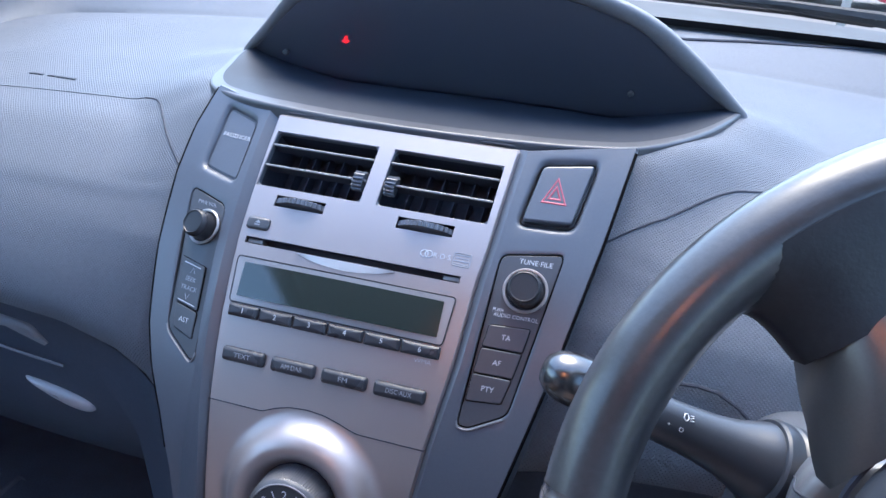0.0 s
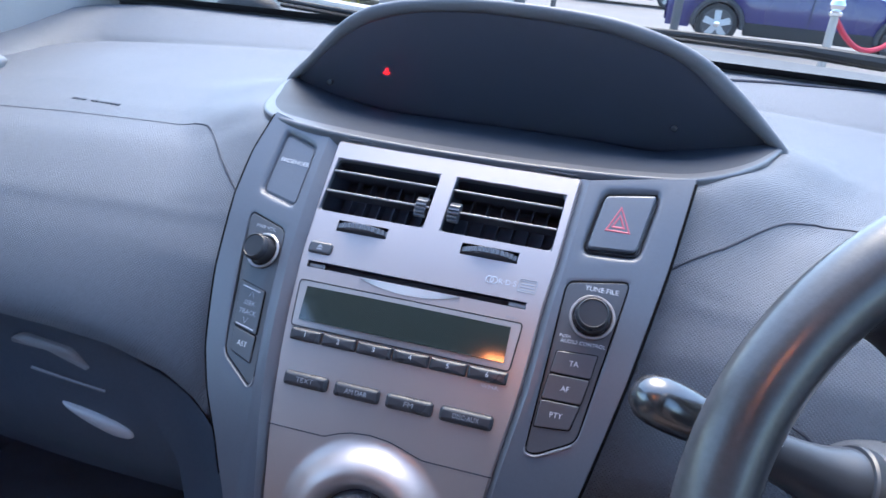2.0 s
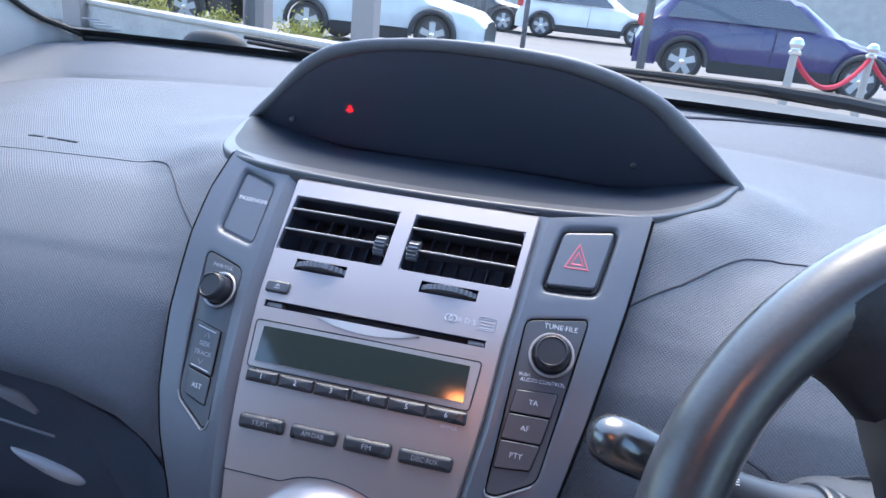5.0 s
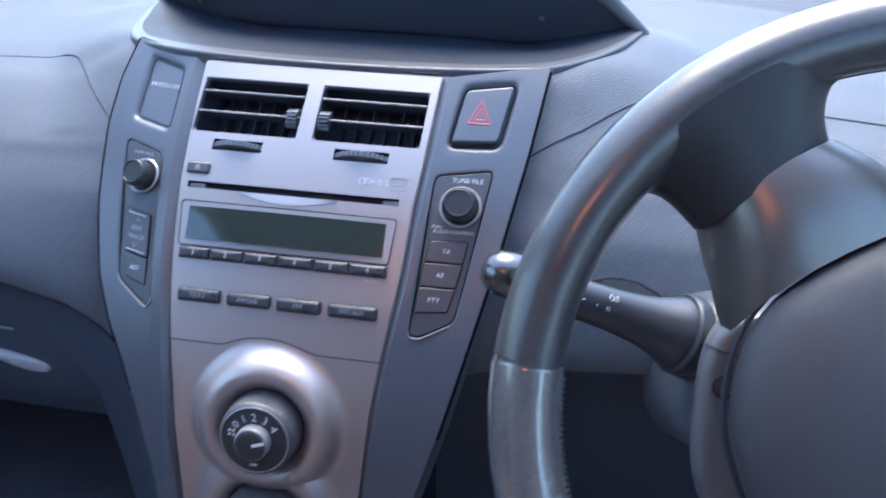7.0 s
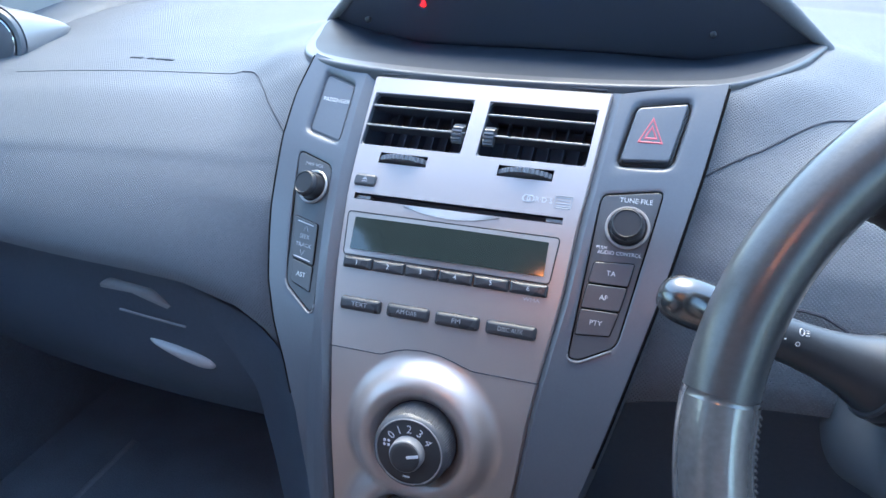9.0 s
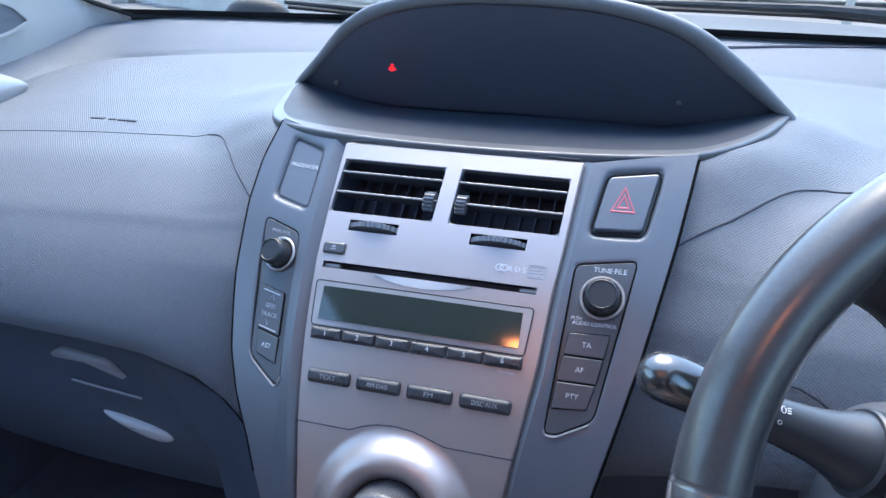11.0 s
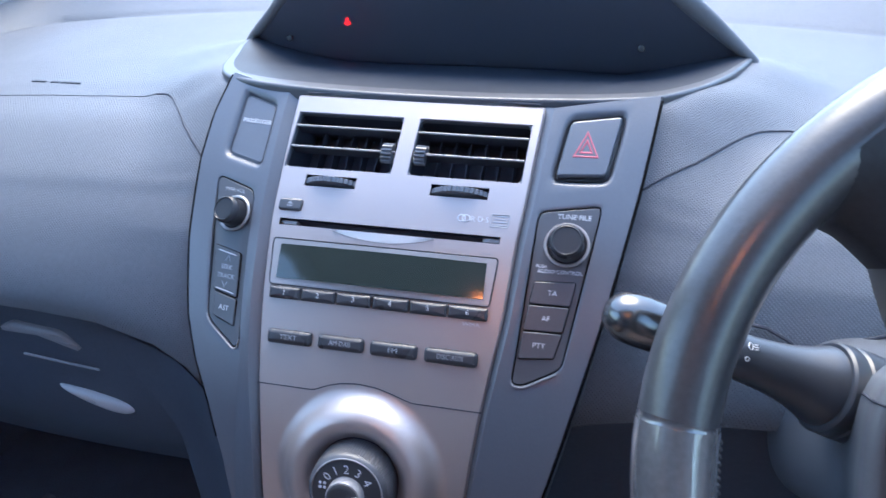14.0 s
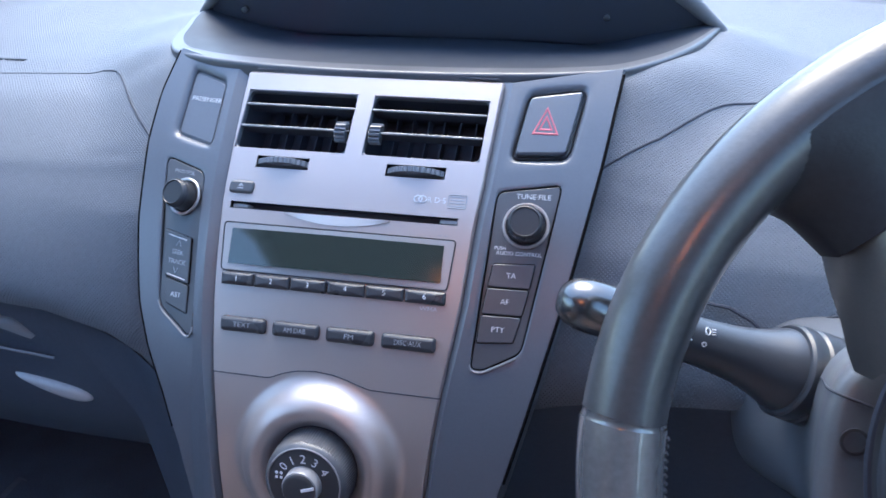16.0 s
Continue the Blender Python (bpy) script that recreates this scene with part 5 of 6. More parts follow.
for m in (1, -1):
    def ang(d, m=m):
        return d if m > 0 else 180 - d

    # leather web that grows out of the rim's top and thins towards the spoke trim
    def web(u, v, m=m):
        near = (1 - v) ** 3
        lo, hi = 140.6 + 1.6 * v + 11.0 * near * (1 - v), 112.8 - 11.0 * near
        d = lo + (hi - lo) * u
        r = RIM_R - 0.003 - 0.0464 * v
        side = 1 - abs(2 * u - 1) ** 3
        top = 0.0184 - 0.0066 * v * v * (3 - 2 * v)
        inside = 1.02 * math.sqrt(max(0.0, TUBE_R ** 2 - (r - RIM_R) ** 2)) - 0.0009 if r > RIM_R - TUBE_R else -0.006
        return polar(r, ang(d), max(-0.006 + (top + 0.006) * side, inside))
    part("spoke_leather", skirt(grid(web, steps(0, 1, 32), steps(0, 1, 20)), 0.022), LEATHER_WEB, steering)

    def trim(u, v, m=m):
        lo = table(v, (0, 0.4, 1), (158.5, 150.0, 141.5))
        hi = table(v, (0, 0.3, 0.75, 1), (90, 97, 104.5, 110))
        d = lo + (hi - lo) * u
        r = pad_radius(d) + 0.0022
        r += (table(d, (104, 113, 123, 129, 136, 142), (0.1385, 0.1405, 0.1398, 0.1385, 0.1368, 0.1335)) - r) * v
        side = 1 - abs(2 * u - 1) ** 3.2
        return polar(r, ang(d), -0.012 + 0.026 * side + 0.003 * math.sin(v * math.pi) - 0.002 * v)
    part("spoke_trim", skirt(grid(trim, steps(0, 1, 36), steps(0, 1, 12)), 0.020), SPOKE, steering, "satin grey spoke trim")


def pad_fn(d, v):
    r = pad_radius(d) * min(1.0, math.sin(min(v, 1) * math.pi / 2))
    r *= 1 - 0.20 * max(0.0, v - 1.0)
    h = 0.030 * math.cos(min(v, 1) * math.pi / 2) ** 0.8 + 0.006
    if v > 1:
        h = 0.006 - 0.035 * (v - 1)
    return polar(r, d, h)


part("airbag_cover", grid(pad_fn, steps(0, 360, 72)[:-1], [0.02] + steps(0.1, 1, 12) + [1.15, 1.5, 2.2], closed_u=True), PAD, steering, "grained grey airbag cover")
part("cover_gap", tube([polar(pad_radius(d) + 0.0012, d, 0.000) for d in steps(0, 355, 71)], 0.0015, 6, closed=True), VOID, steering)
part("emblem_ring", tube([wheel(0.0230 * math.cos(w), 0.0165 * math.sin(w), 0.0385) for w in steps(0, 6.15, 40)], 0.0022, 8, closed=True), CHROME, steering, "plain chrome oval ring")
part("emblem_disc", lathe([(0.0150, 0.0), (0.0145, 0.0012)], wheel(0, 0, 0.0355), WN, 24), BUTTON, steering)

# ---- steering column, stalk ----


def column_fn(d, v):
    """The shroud: a rounded front face, a soft edge and sides that draw in behind it."""
    w = radians(d)
    h = flow(v, (0, 0.10, 0.16, 0.24, 0.5, 0.75, 1), (-0.0535, -0.0550, -0.0570, -0.0625, -0.115, -0.165, -0.265))
    k = flow(v, (0, 0.10, 0.16, 0.24, 0.5, 0.75, 1), (0.30, 0.90, 0.965, 1.0, 0.86, 0.82, 0.98))
    cx, cy = math.cos(w), math.sin(w)
    a = 0.0885 * k * math.copysign(abs(cx) ** 0.5, cx)
    b = (0.056 if cy > 0 else 0.080) * (0.25 + 0.75 * k) * math.copysign(abs(cy) ** 0.6, cy)
    return wheel(a, b - 0.010, h)


column = thing("column_shroud", wheel(0, 0, -0.1), label="grey plastic steering column shroud in two halves", category="shroud")
along_column = steps(0, 0.08, 3) + steps(0.10, 0.26, 9) + steps(0.30, 1, 16)
part("upper_half", grid(column_fn, steps(21, 159, 44), along_column), COLUMN, column)
part("lower_half", grid(column_fn, steps(159.7, 380.3, 64), along_column), COLUMN, column)
part("joint", tube([column_fn(159.35, v) for v in along_column[3:]], 0.0007, 6), VOID, column)
s0 = wheel(-0.0762, -0.0013, -0.0545)
part("screw", lathe([(0.0064, -0.003), (0.0064, 0.0004), (0.0050, 0.0006), (0.0046, -0.0012), (0.0005, -0.0012)], s0, WN, 20), BLACK, column, "screw head in the shroud")

stalk = thing("indicator_stalk", (0.30, -0.15, 0.84), label="black lamp and indicator stalk with white symbols and a shiny tip", category="stalk")
S0, S1 = Vector((0.318, -0.148, 0.8165)), Vector((0.168, -0.178, 0.8755))
SD = (S1 - S0).normalized()
L = (S1 - S0).length
part("boot", lathe([(0.0280, -0.012), (0.0284, 0.008), (0.0284, 0.0160), (0.0272, 0.0175), (0.0272, 0.0185), (0.0280, 0.0200), (0.0276, 0.0270), (0.0262, 0.0284), (0.0240, 0.0286)], S0, SD, 48), STALK, stalk)
part("shaft", lathe([(0.0246, 0.022), (0.0242, 0.030), (0.0230, 0.034), (0.0208, 0.040), (0.0186, 0.047), (0.0168, 0.055), (0.0156, 0.063), (0.0142, 0.078), (0.0128, 0.110), (0.0126, L - 0.040)], S0, SD, 36), STALK, stalk)
part("collar", lathe([(0.0125, L - 0.042), (0.0125, L - 0.034)], S0, SD, 36), VOID, stalk)
part("end_switch", lathe([(0.0138, L - 0.036), (0.0148, L - 0.030), (0.0152, L - 0.016), (0.0147, L - 0.008), (0.0128, L - 0.001), (0.0085, L + 0.004), (0.003, L + 0.0058)], S0, SD, 36), GLOSS_BLACK, stalk, "shiny twist switch at the tip")
to_eye = (Vector((0.16, -0.54, 1.10)) - (S0 + SD * 0.075)).normalized()
o1 = (to_eye - SD * to_eye.dot(SD)).normalized()
o2 = SD.cross(o1)


def on_stalk(d, w, lift=0.0):
    r = table(d, (0.040, 0.047, 0.055, 0.063, 0.078, 0.11), (0.0208, 0.0186, 0.0168, 0.0156, 0.0142, 0.0128)) + 0.0002 + lift
    return S0 + SD * d + (o1 * math.cos(w) + o2 * math.sin(w)) * r


base_w = 0.5
part("fog_symbol", tube([on_stalk(0.086 + 0.0014 * math.cos(q), base_w + 0.05 + 0.16 * math.sin(q)) for q in steps(0, 6.0, 12)], 0.00035, 4, closed=True), WHITE, stalk)
for k in (-0.11, 0.0, 0.11):
    part("fog_symbol", tube([on_stalk(0.0836, base_w + 0.05 + k), on_stalk(0.0812, base_w + 0.05 + k + 0.04)], 0.00035, 4), WHITE, stalk)
part("off_symbol", tube([on_stalk(0.087 + 0.0012 * math.cos(q), base_w - 0.52 + 0.085 * math.sin(q)) for q in steps(0, 5.8, 10)], 0.0003, 4, closed=True), WHITE, stalk)

part("lamp_symbol", tube([on_stalk(0.108 + 0.0018 * math.cos(q), base_w + 0.10 + 0.16 * math.sin(q)) for q in steps(0, 5.2, 12)], 0.0004, 4), WHITE, stalk)
part("position_mark", tube([on_stalk(0.1035, base_w - 0.42), on_stalk(0.1060, base_w - 0.46)], 0.0004, 4), WHITE, stalk)
part("position_mark", tube([on_stalk(0.0945, base_w - 0.50), on_stalk(0.0955, base_w - 0.50)], 0.0005, 4), WHITE, stalk)

# ---- glovebox and knee panels ----
glove = thing("glovebox", (-0.40, -0.05, 0.62), label="closed dark grey glovebox with a recessed latch", category="glovebox")


def glove_fn(x, v):
    p = front_point(x, 1)
    z = p.z - 0.020 - (p.z - 0.020 - 0.545) * v
    return Vector((x, flow(v, (0, 0.2, 0.45, 0.75, 1), (-0.0535, -0.0575, -0.0575, -0.044, -0.016)) + (0.25 * (abs(x) - 0.3) ** 2 if x < -0.3 else 0), z))


part("door", thicken(grid(glove_fn, steps(-0.74, -0.185, 36), steps(0, 1, 16)), 0.012), DASH_LOW, glove)
# pale raised plate stands in for the light inside the scoop
part("upper_scoop_light", plate(lambda x, z, h: Vector((x, -0.055 - h, z)), rounded([(-0.400, 0.7165), (-0.350, 0.7120), (-0.308, 0.7030), (-0.330, 0.7210), (-0.385, 0.7250)], 0.006), -0.004, 0.005, 0.004, 0.001), VANE, glove)
part("latch_line", tube([(-0.372, -0.064, 0.6945), (-0.330, -0.0645, 0.6910), (-0.292, -0.064, 0.6875)], 0.0013, 6), VANE, glove)
def latch_fn(w, q):
    """Smooth elongated dome for the lit silver latch recess, thinner at its outer end."""
    e = math.cos(w)
    along_x, up_z = 0.039 * math.copysign(abs(e) ** (0.75 if e > 0 else 1.0), e), 0.0108 * (0.72 + 0.28 * e) * math.sin(w)
    k = math.cos(q) ** 0.7
    return Vector((-0.309 + along_x * k, -0.056 - 0.008 * math.sin(q), 0.6480 - 0.26 * along_x * k + up_z * k))


# pale tone takes in the light that the latch recess reflects
part("latch", grid(latch_fn, steps(0, 2 * math.pi, 40)[:-1], steps(0, 1.54, 10), closed_u=True), mat("lit_silver_latch", (0.50, 0.51, 0.53), 0.42, metal=0.2, vary=0.04, big=20, small=400), glove)


def cheek_fn(k, v):
    """Flank between the glovebox and the console, sweeping down from the dashboard."""
    top = 0.735 + (0.700 - 0.735) * k
    z = top + (0.46 - top) * v
    left = Vector((-table(z, (0.46, 0.538, 0.632, 0.692, 0.735), (0.203, 0.207, 0.216, 0.252, 0.275)), -0.066, z))
    right = wing(wing_edge(z, -1) + 0.004, z, -0.010)
    p = left.lerp(right, k)
    return p + Vector((0, 0.020 * math.sin(math.pi * k), 0))


part("side_cheek", grid(cheek_fn, steps(0, 1, 14), steps(0, 1, 20)), DASH_LOW, glove)
knee = thing("knee_panel", (0.40, -0.04, 0.62), label="dark grey plastic panel below the steering column", category="panel")


def knee_fn(x, v):
    p = front_point(x, 1)
    z = p.z - 0.016 - (p.z - 0.016 - 0.46) * v
    return Vector((x, -0.040 + 0.05 * v, z))


part("panel", thicken(grid(knee_fn, steps(0.115, 0.76, 30), steps(0, 1, 14)), 0.010), DASH_LOW, knee)
arc = finer([(0.240, 0.8105), (0.252, 0.8140), (0.263, 0.8146), (0.277, 0.8130), (0.292, 0.8066), (0.305, 0.7969), (0.314, 0.789)], 3)
arc_b = finer([(0.311, 0.7915), (0.316, 0.7975), (0.322, 0.8025), (0.3305, 0.8078), (0.3389, 0.8115), (0.352, 0.8155), (0.368, 0.8175)], 3)
part("column_seam", tube([Vector((x, table(z, FRONT_Z[::-1], FRONT_Y[::-1]) - 0.0004, z)) for x, z in arc_b], 0.0014, 6), VOID, knee)
part("column_seam", tube([Vector((x, table(z, FRONT_Z[::-1], FRONT_Y[::-1]) - 0.0004, z)) for x, z in arc], 0.0014, 6), VOID, knee)

mat_ob = thing("floor_mat", (-0.45, -0.1, 0.30), label="dark carpet floor mat with a paler bound edge", category="floor mat")
part("carpet_sheet", box((-0.625, -0.40, 0.256), (-0.20, 0.14, 0.266), 0.004), CARPET, mat_ob)
part("bound_edge", tube([(-0.625, -0.40, 0.256), (-0.627, -0.13, 0.256), (-0.627, 0.0, 0.256), (-0.625, 0.14, 0.256)], 0.012, 10), mat("pale_binding", (0.17, 0.19, 0.23), 0.9, vary=0.2, big=20, small=600), mat_ob, "pale bound edge")

# ---- round side vent ----
sv = Vector((-0.686, 0.142, 0.911))
side_vent = thing("side_air_vent", sv, label="round air vent in a pale silver teardrop cowl on the dashboard", category="air vent")
face_dir = Vector((0.22, -0.96, 0.12)).normalized()
sr = face_dir.orthogonal().normalized()
sq = face_dir.cross(sr)
part("rim", lathe([(0.0455, -0.006), (0.0460, 0.000), (0.0440, 0.004), (0.0385, 0.0045), (0.0370, -0.004)], sv, face_dir, 48), UPRIGHT, side_vent, "grey vent rim")
part("ball", lathe([(0.0368, -0.010), (0.0350, 0.000), (0.030, 0.005), (0.018, 0.009), (0.004, 0.0105)], sv, face_dir, 40), COLUMN, side_vent)
part("chrome_ring", tube([sv + face_dir * 0.0025 + (sr * math.cos(w) + sq * math.sin(w)) * 0.0335 for w in steps(0, 2 * math.pi, 48)[:-1]], 0.0013, 6, closed=True), CHROME, side_vent)
tip = Vector((-0.653, 0.243, 0.912))
bm = bmesh.new()
rings = []
for k in steps(0, 1, 16):
    c = (sv - face_dir * 0.003).lerp(tip, k)
    s = 0.0470 * (1 - k) ** 0.80 + 0.0006
    rings.append([bm.verts.new(c + (sr * math.cos(w) + sq * math.sin(w)) * s) for w in (2 * math.pi * j / 40 for j in range(40))])
for a, b in zip(rings, rings[1:]):
    for j in range(40):
        bm.faces.new((a[j], a[(j + 1) % 40], b[(j + 1) % 40], b[j]))
bm.faces.new(rings[-1])
part("cowl", bm, LCD_FRAME, side_vent, "pale silver teardrop cowl")

# ---- outside, below the windscreen ----
def scuttle_fn(x, v):
    return Vector((x, 0.62 + 0.40 * v + 0.04 * (1 - (x / 0.75) ** 2), 0.940 + 0.016 * v - 0.03 * x * x))


single("scuttle_panel", thicken(grid(scuttle_fn, steps(-0.75, 0.75, 24), steps(0, 1, 4)), 0.01), CLADDING, label="black plastic scuttle panel below the windscreen", category="panel")


def bonnet_fn(x, v):
    return Vector((x, 1.06 + 0.75 * v, 0.93 - 0.10 * v - 0.22 * v * v - 0.06 * x * x))


OWN_PAINT = paint("own_paint", (0.35, 0.37, 0.40))
single("bonnet", thicken(grid(bonnet_fn, steps(-0.72, 0.72, 20), steps(0, 1, 10)), 0.01), OWN_PAINT, label="grey painted car bonnet beyond the windscreen", category="bonnet")


# plain body sides and nose that close the car in front, below the bonnet's line
for s in (-1, 1):
    def front_wing_fn(y, v, s=s):
        top = bonnet_fn(0.725, max(0.0, (y - 1.06) / 0.75)).z - 0.012
        return Vector((s * (0.728 + 0.085 * math.sin(math.pi * min(1.0, v * 1.15)) ** 0.8), y, top + (0.24 - top) * v))
    single("front_wing", thicken(grid(front_wing_fn, steps(0.56, 1.80, 20), steps(0, 1, 12)), 0.008), OWN_PAINT, label="grey painted front wing of the car", category="car wing", kind="structure")


def nose_fn(x, v):
    top = bonnet_fn(x, 1).z - 0.014
    return Vector((x, 1.805 + 0.10 * math.sin(math.pi * v) * (1 - (x / 0.9) ** 2), top + (0.24 - top) * v))


single("car_nose", thicken(grid(nose_fn, steps(-0.72, 0.72, 20), steps(0, 1, 10)), 0.008), OWN_PAINT, label="grey painted nose of the car below the bonnet", category="car nose", kind="structure")


def wiper(pts, name, label, r):
    w = thing(name, pts[0], label=label, category="wiper", group="windscreen wipers")
    part("arm", tube(pts, r, 8), RUBBER, w)
    part("blade", tube([Vector(p) + Vector((0, 0.012, -0.010)) for p in pts[1:]], 0.004, 6), RUBBER, w)
    part("pivot_cap", lathe([(0.018, 0), (0.017, 0.012), (0.010, 0.018)], Vector(pts[0]) - Vector((0, 0, 0.008)), (0, 0.2, 1), 20), RUBBER, w)


wiper([(0.62, 0.72, 0.985), (0.50, 0.71, 0.996), (0.38, 0.705, 1.003), (0.24, 0.70, 1.005), (0.08, 0.70, 1.006)], "windscreen_wiper", "black windscreen wiper resting above the scuttle", [0.010, 0.011, 0.008, 0.006, 0.004])
wiper([(-0.02, 0.76, 0.962), (-0.12, 0.755, 0.964), (-0.25, 0.75, 0.968), (-0.38, 0.745, 0.974), (-0.52, 0.74, 0.982)], "windscreen_wiper", "thin black wiper blade resting above the scuttle", [0.008, 0.007, 0.006, 0.005, 0.004])
bm = grid(lambda w, q: Vector((-0.593 + 0.074 * math.copysign(abs(math.cos(w)) ** 0.7, math.cos(w)) * math.cos(q) ** 0.6, 0.765 + 0.036 * math.sin(w) * math.cos(q) ** 0.6, 0.928 + 0.056 * math.sin(q))), steps(0, 2 * math.pi, 32)[:-1], steps(0, 1.56, 10), closed_u=True)
single("washer_cover", bm, RUBBER, label="rounded black cover on the scuttle", category="cover")

# ---- car park ----
ALLOY = mat('cast_alloy', (0.45, 0.46, 0.48), 0.4, metal=0.3, vary=0.05, big=10, small=100)
single("ground", grid(lambda x, y: Vector((x, y, 0.0)), [-400, -60, -20, -8, 0, 8, 20, 60, 400], [-400, -60, -20, -5, 0, 5, 10, 15, 20, 30, 60, 400]), TARMAC, label="pale worn car park surface", category="ground", kind="structure")


def car(name, place, heading, color, label, length=4.3, height=1.55, clad=True):
    """A parked car: lofted body with wheel arches, dark glass, sills, lamps and wheels. Built nose to -x, then turned."""
    ob = thing(name, (0, 0, 0), label=label, category="car", group="parked cars")
    half, w = length / 2, 0.88
    wr = 0.33
    ax = (-half + 0.85, half - 0.80)

    def body(x, v):
        # section at x: v from 0 at the sill round over the roof to 1
        k = (x + half) / length
        roof = table(k, (0, 0.05, 0.25, 0.42, 0.62, 0.85, 0.96, 1), (0.62, 0.78, 0.95, 1.45, height, height * 0.97, 1.05, 0.70))
        belt = table(k, (0, 0.05, 0.25, 0.6, 1), (0.58, 0.72, 0.92, 0.98, 0.95))
        wid = w * table(k, (0, 0.04, 0.15, 0.85, 0.96, 1), (0.72, 0.88, 0.99, 1.0, 0.90, 0.78))
        low = 0.24
        for a in ax:
            d = abs(x - a)
            if d < wr + 0.06:
                low = max(low, wr + math.sqrt(max(0, (wr + 0.06) ** 2 - d * d)) * 0.97)
        low = min(low, belt - 0.03)
        s = abs(2 * v - 1)                       # 1 at the sill, 0 at the roof's middle
        sign = -1 if v < 0.5 else 1
        z = table(s, (0, 0.25, 0.40, 0.62, 0.80, 1), (roof, roof - 0.03, roof - 0.10, min(belt, roof - 0.1), (belt + low) / 2, low))
        y = wid * table(s, (0, 0.25, 0.40, 0.62, 0.80, 1), (0, 0.55, 0.72, 0.96, 1.0, 0.97))
        return Vector((x, sign * y, z))
    us = merged(steps(-half, half, 60))
    part("body", grid(body, us, steps(0, 1, 40)), paint("paint_" + name, color), ob)
    for sgn in (-1, 1):
        bm = bmesh.new()
        g = [(-half * 0.30, 1.00), (half * 0.80, 1.02), (half * 0.66, height * 0.90), (-half * 0.04, height * 0.88)]
        bm.faces.new([bm.verts.new((x, sgn * (0.88 if z < 1.1 else 0.72), z)) for x, z in g])
        part("side_window", thicken(bm, 0.01), GLOSS_BLACK, ob)
        if clad:
            part("sill", box((ax[0] + wr + 0.08, sgn * w - 0.03, 0.20), (ax[1] - wr - 0.08, sgn * w + 0.015, 0.40), 0.02), RUBBER, ob)
        if clad:
            for a in ax:
                ring = [(a + (wr + 0.05) * math.cos(q), sgn * (w + 0.012), wr + (wr + 0.05) * math.sin(q)) for q in steps(-0.12, math.pi + 0.12, 20)]
                part("arch_cladding", tube(ring, 0.045, 8), CLADDING, ob)
        part("door_seam", tube([(0.05, sgn * 0.889, 0.42), (0.02, sgn * 0.889, 0.95)], 0.006, 5), RUBBER, ob)
        part("rear_lamp", box((half - 0.20, sgn * 0.80 - 0.05, 0.82), (half - 0.03, sgn * 0.80 + 0.03, 1.02), 0.02), mat("red_lamp", (0.5, 0.02, 0.02), 0.2), ob)
        for a in ax:
            c = Vector((a, sgn * (w - 0.10), wr))
            n = Vector((0, sgn, 0))
            wh = part("wheel", lathe([(wr - 0.09, 0.0), (wr - 0.02, 0.0), (wr, 0.03), (wr, 0.15), (wr - 0.02, 0.19), (wr - 0.085, 0.195), (wr - 0.09, 0.16)], c - n * 0.09, n, 36), RUBBER, ob)
            part("rim", lathe([(wr - 0.085, 0.17), (wr - 0.085, 0.190), (wr - 0.11, 0.192), (wr - 0.115, 0.15), (0.02, 0.14)], c - n * 0.09, n, 36), STEEL, wh)
            for j in range(5):
                q = 2 * math.pi * j / 5 + 0.3
                d = Vector((math.cos(q), 0, math.sin(q)))
                t = Vector((-math.sin(q), 0, math.cos(q)))
                bm = bmesh.new()
                pr = [(0.03, 0.045), (wr - 0.10, 0.055)]
                vs = [[bm.verts.new(c + n * (0.098 - 0.012 * (r > 0.1)) + d * r + t * e * s) for s in (-1, 1)] for r, e in pr]
                vb = [[bm.verts.new(c + n * 0.07 + d * r + t * e * s) for s in (-1, 1)] for r, e in pr]
                bm.faces.new((vs[0][0], vs[0][1], vs[1][1], vs[1][0]))
                for s in (0, 1):
                    bm.faces.new((vs[0][s], vs[1][s], vb[1][s], vb[0][s]))
                part("spoke", bm, ALLOY, wh)
            part("hub_cap", lathe([(0.05, 0.16), (0.045, 0.20), (0.02, 0.204)], c - n * 0.09, n, 20), CHROME, wh)
    ob.matrix_basis = pose(*place, 0, 0, heading)
    return ob


car("parked_car", (2.70, 13.4, 0.0), 180, (0.018, 0.018, 0.11), "dark violet-blue parked SUV with five-spoke alloy wheels", 4.4, 1.62)
car("parked_car", (-3.92, 12.75, 0.0), 180, (0.55, 0.60, 0.63), "pale parked hatchback with silver wheels behind the low wall", 3.9, 1.50)
car("parked_car", (-8.6, 12.6, 0.0), 0, (0.025, 0.027, 0.032), "black parked car behind the low wall", 4.2, 1.5)
car("parked_car", (-0.6, 23.0, 0.0), 180, (0.72, 0.73, 0.74), "white parked SUV far across the forecourt", 4.4, 1.65)
car("parked_car", (-4.6, 23.5, 0.0), 180, (0.03, 0.032, 0.036), "black parked estate car far across the forecourt", 4.5, 1.5)
car("parked_car", (5.2, 24.5, 0.0), 180, (0.30, 0.31, 0.33), "grey parked car far across the forecourt", 4.4, 1.5)


def box_wall():
    w = thing("low_wall", (-7, 9.5, 0), label="low pale rendered planter wall along the car park", category="wall")
    turn = pose(-2.9, 7.36, 0, 0, 0, -26)
    part("body", box((-14, 0.03, 0), (0, 0.30, 0.34), 0.02, turn), WALLSTONE, w)
    part("coping", box((-14.1, 0.0, 0.34), (0.1, 0.33, 0.40), 0.015, turn), WALLSTONE, w)


box_wall()


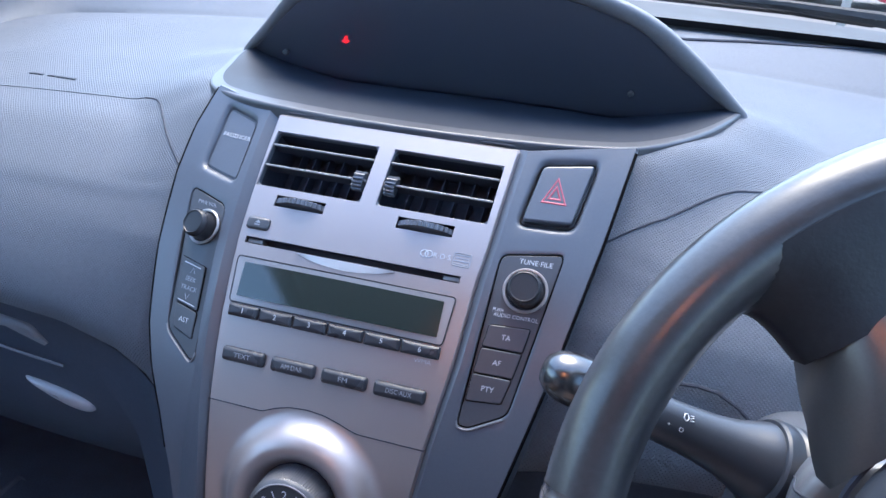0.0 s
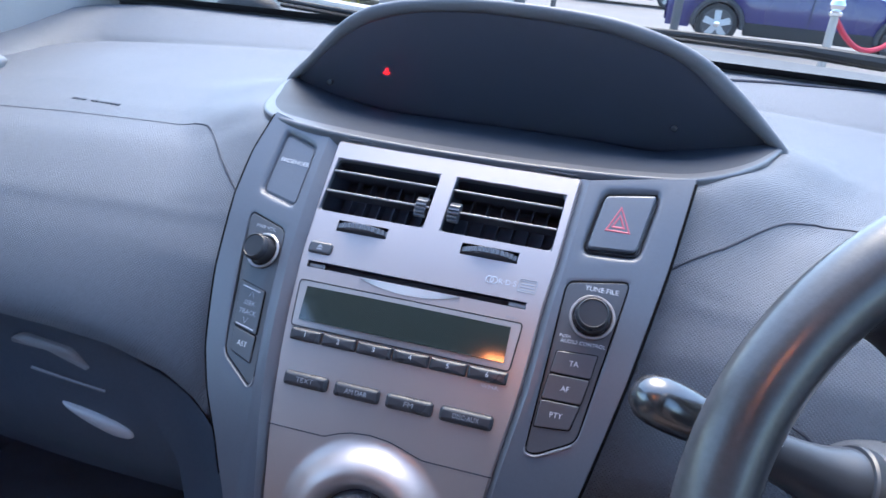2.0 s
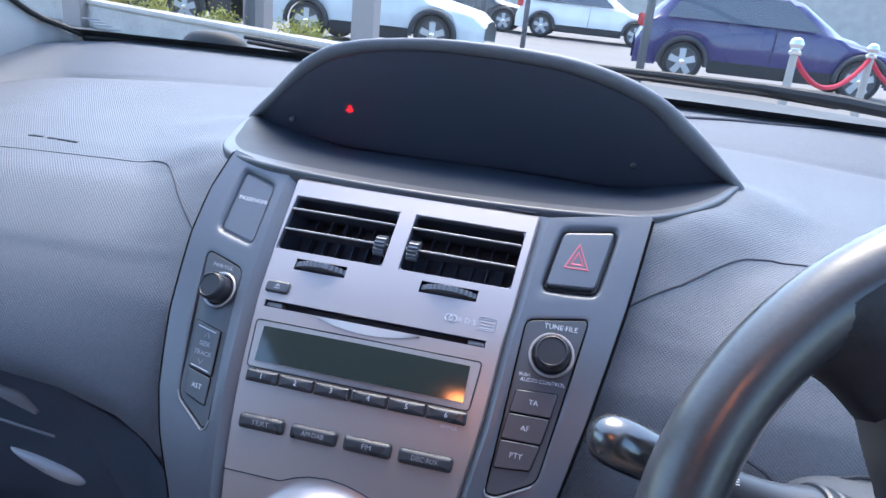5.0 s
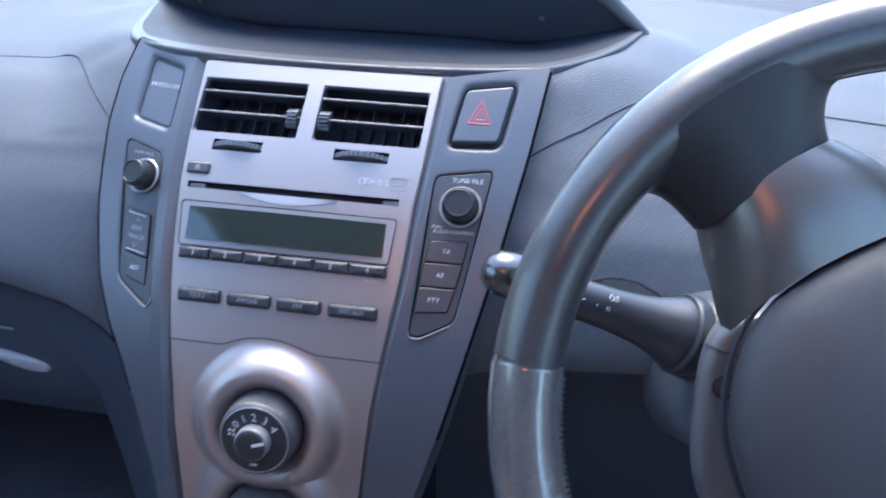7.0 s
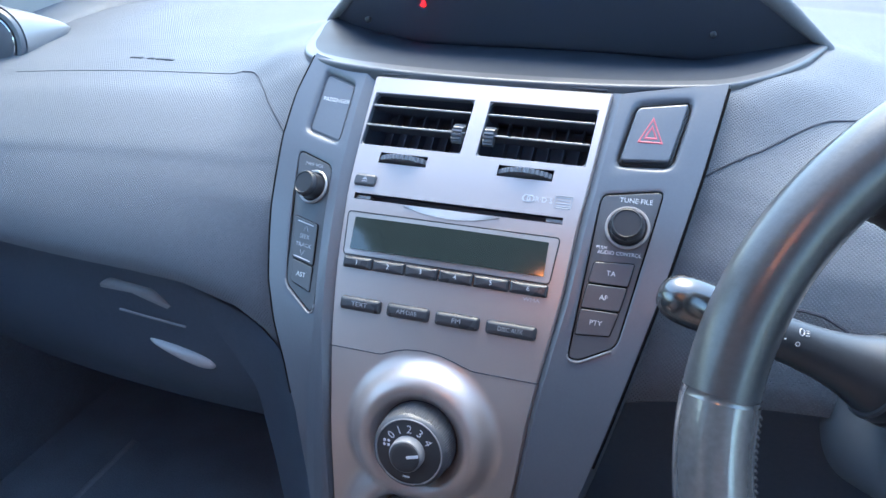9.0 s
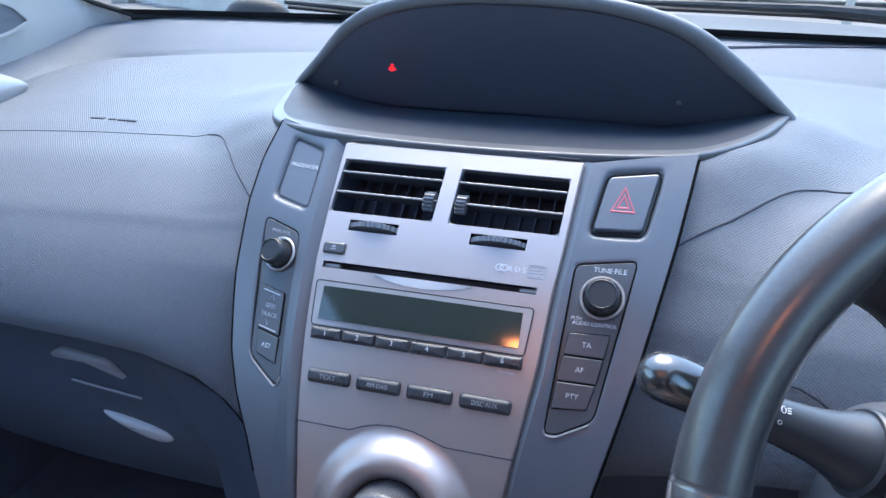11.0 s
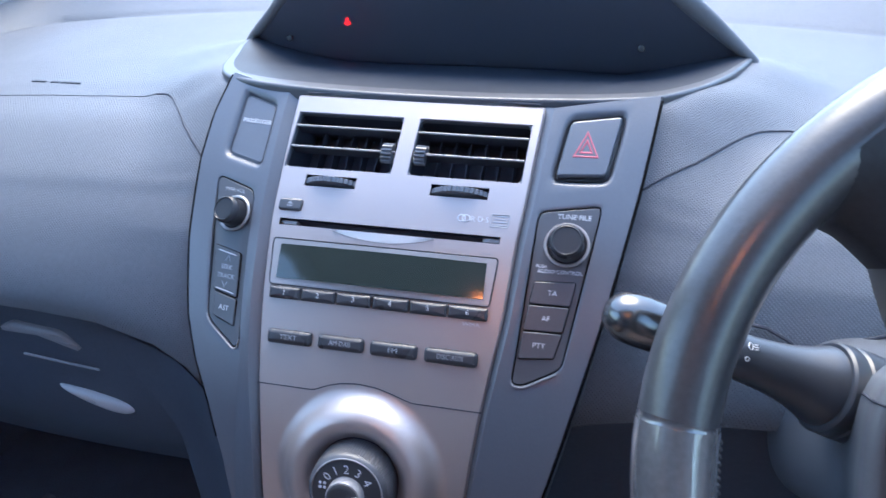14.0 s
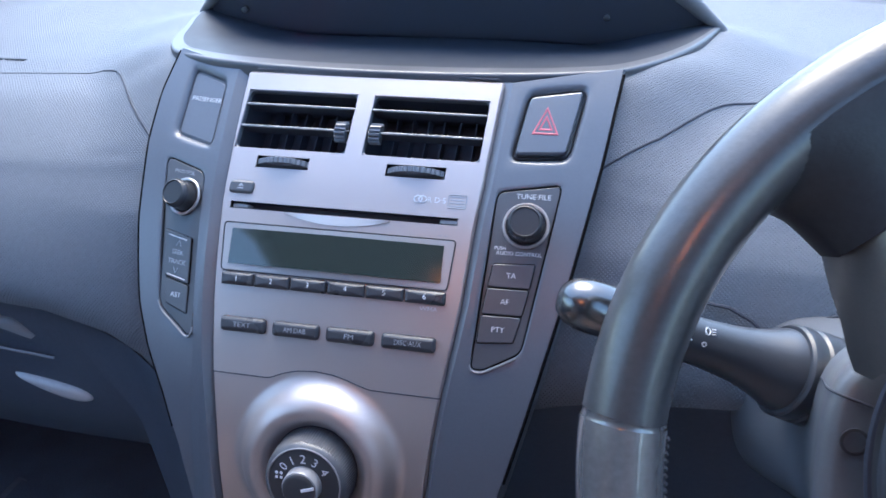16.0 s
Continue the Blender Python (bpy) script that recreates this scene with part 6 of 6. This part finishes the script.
def shrub(x, y, z, s):
    """A clump of many small leaves."""
    random.seed(int(x * 100) & 255)
    bm = bmesh.new()
    for _ in range(700):
        c = Vector((random.gauss(0, 0.5) * s * 1.1, random.gauss(0, 0.3) * s, abs(random.gauss(0, 0.35)) * s))
        r, q = Vector((random.uniform(-1, 1), random.uniform(-1, 1), random.uniform(-0.3, 1))).normalized(), Vector((random.uniform(-1, 1), random.uniform(-1, 1), random.uniform(-1, 1)))
        t = r.cross(q).normalized()
        e = 0.012 + random.random() * 0.016
        vs = [bm.verts.new(Vector((x, y, z)) + c + d) for d in (-r * e, t * e * 0.5, r * e, -t * e * 0.5)]
        bm.faces.new(vs)
    single("shrub", bm, PLANT, False, label="yellow-green low shrub on the planter wall", category="shrub", group="planter shrubs")


for x, y, s in ((-9.1, 11.2, 0.30), (-7.7, 10.3, 0.26), (-6.40, 9.45, 0.27), (-5.05, 8.85, 0.25), (-3.56, 8.12, 0.30)):
    shrub(x, y, 0.36, s)


def post(x, y, r, h, material, label, square=False):
    if square:
        single("fence_post", box((x - r, y - r, 0), (x + r, y + r, h), 0.01), material, label=label, category="post", group="fence posts")
    else:
        single("fence_post", lathe([(r, 0.0), (r, h), (r * 0.8, h + 0.02)], (x, y, 0), (0, 0, 1), 16), material, label=label, category="post", group="fence posts")


for x, y, r, m in ((-4.85, 9.35, 0.075, STEEL), (-2.45, 14.5, 0.06, STEEL), (-1.55, 14.2, 0.05, STEEL), (0.62, 11.6, 0.065, STEEL), (-9.0, 9.0, 0.05, STEEL)):
    post(x, y, r, 2.6, m, "dark grey painted steel post")
for x, y in ((-4.92, 9.75), (-3.28, 9.75), (-7.9, 9.75)):
    post(x, y, 0.16, 2.8, BEIGE, "beige square canopy post", True)


def stanchion(x, y):
    s = thing("rope_stanchion", (x, y, 0), label="chrome rope stanchion with a ball top", category="stanchion", group="rope stanchions")
    part("base", lathe([(0.15, 0), (0.15, 0.015), (0.05, 0.04)], (x, y, 0), (0, 0, 1), 24), CHROME, s)
    part("pole", lathe([(0.048, 0.03), (0.040, 0.80)], (x, y, 0), (0, 0, 1), 16), BRUSHED, s)
    part("collar", lathe([(0.050, 0.795), (0.066, 0.805), (0.066, 0.830), (0.045, 0.845), (0.030, 0.850)], (x, y, 0), (0, 0, 1), 20), CHROME, s)
    part("ball", lathe([(0.02, 0.84), (0.055, 0.86), (0.075, 0.905), (0.055, 0.955), (0.02, 0.975)], (x, y, 0), (0, 0, 1), 20), CHROME, s)


spots = [(2.01, 8.0), (3.20, 9.5), (4.55, 10.9)]
for x, y in spots:
    stanchion(x, y)
for (x0, y0), (x1, y1) in zip(spots, spots[1:]):
    pts = [Vector((x0 + (x1 - x0) * k, y0 + (y1 - y0) * k, 0.80 - 0.35 * (1 - (2 * k - 1) ** 2))) for k in steps(0, 1, 16)]
    single("barrier_rope", tube(pts, 0.028, 8), ROPE, label="red velvet rope hung between stanchions", category="rope", group="barrier ropes")
# pale buildings that close the far side
for x, w, h in ((-30, 26, 6.0), (4, 30, 5.0), (38, 24, 7.0)):
    b = thing("far_building", (x, 48, 0), label="pale plain building beyond the car park", category="building")
    part("wall", box((x - w / 2, 46, 0), (x + w / 2, 58, h), 0.05), WALLSTONE, b)
    part("roof", box((x - w / 2 - 0.3, 45.7, h), (x + w / 2 + 0.3, 58.3, h + 0.4), 0.05), STEEL, b)
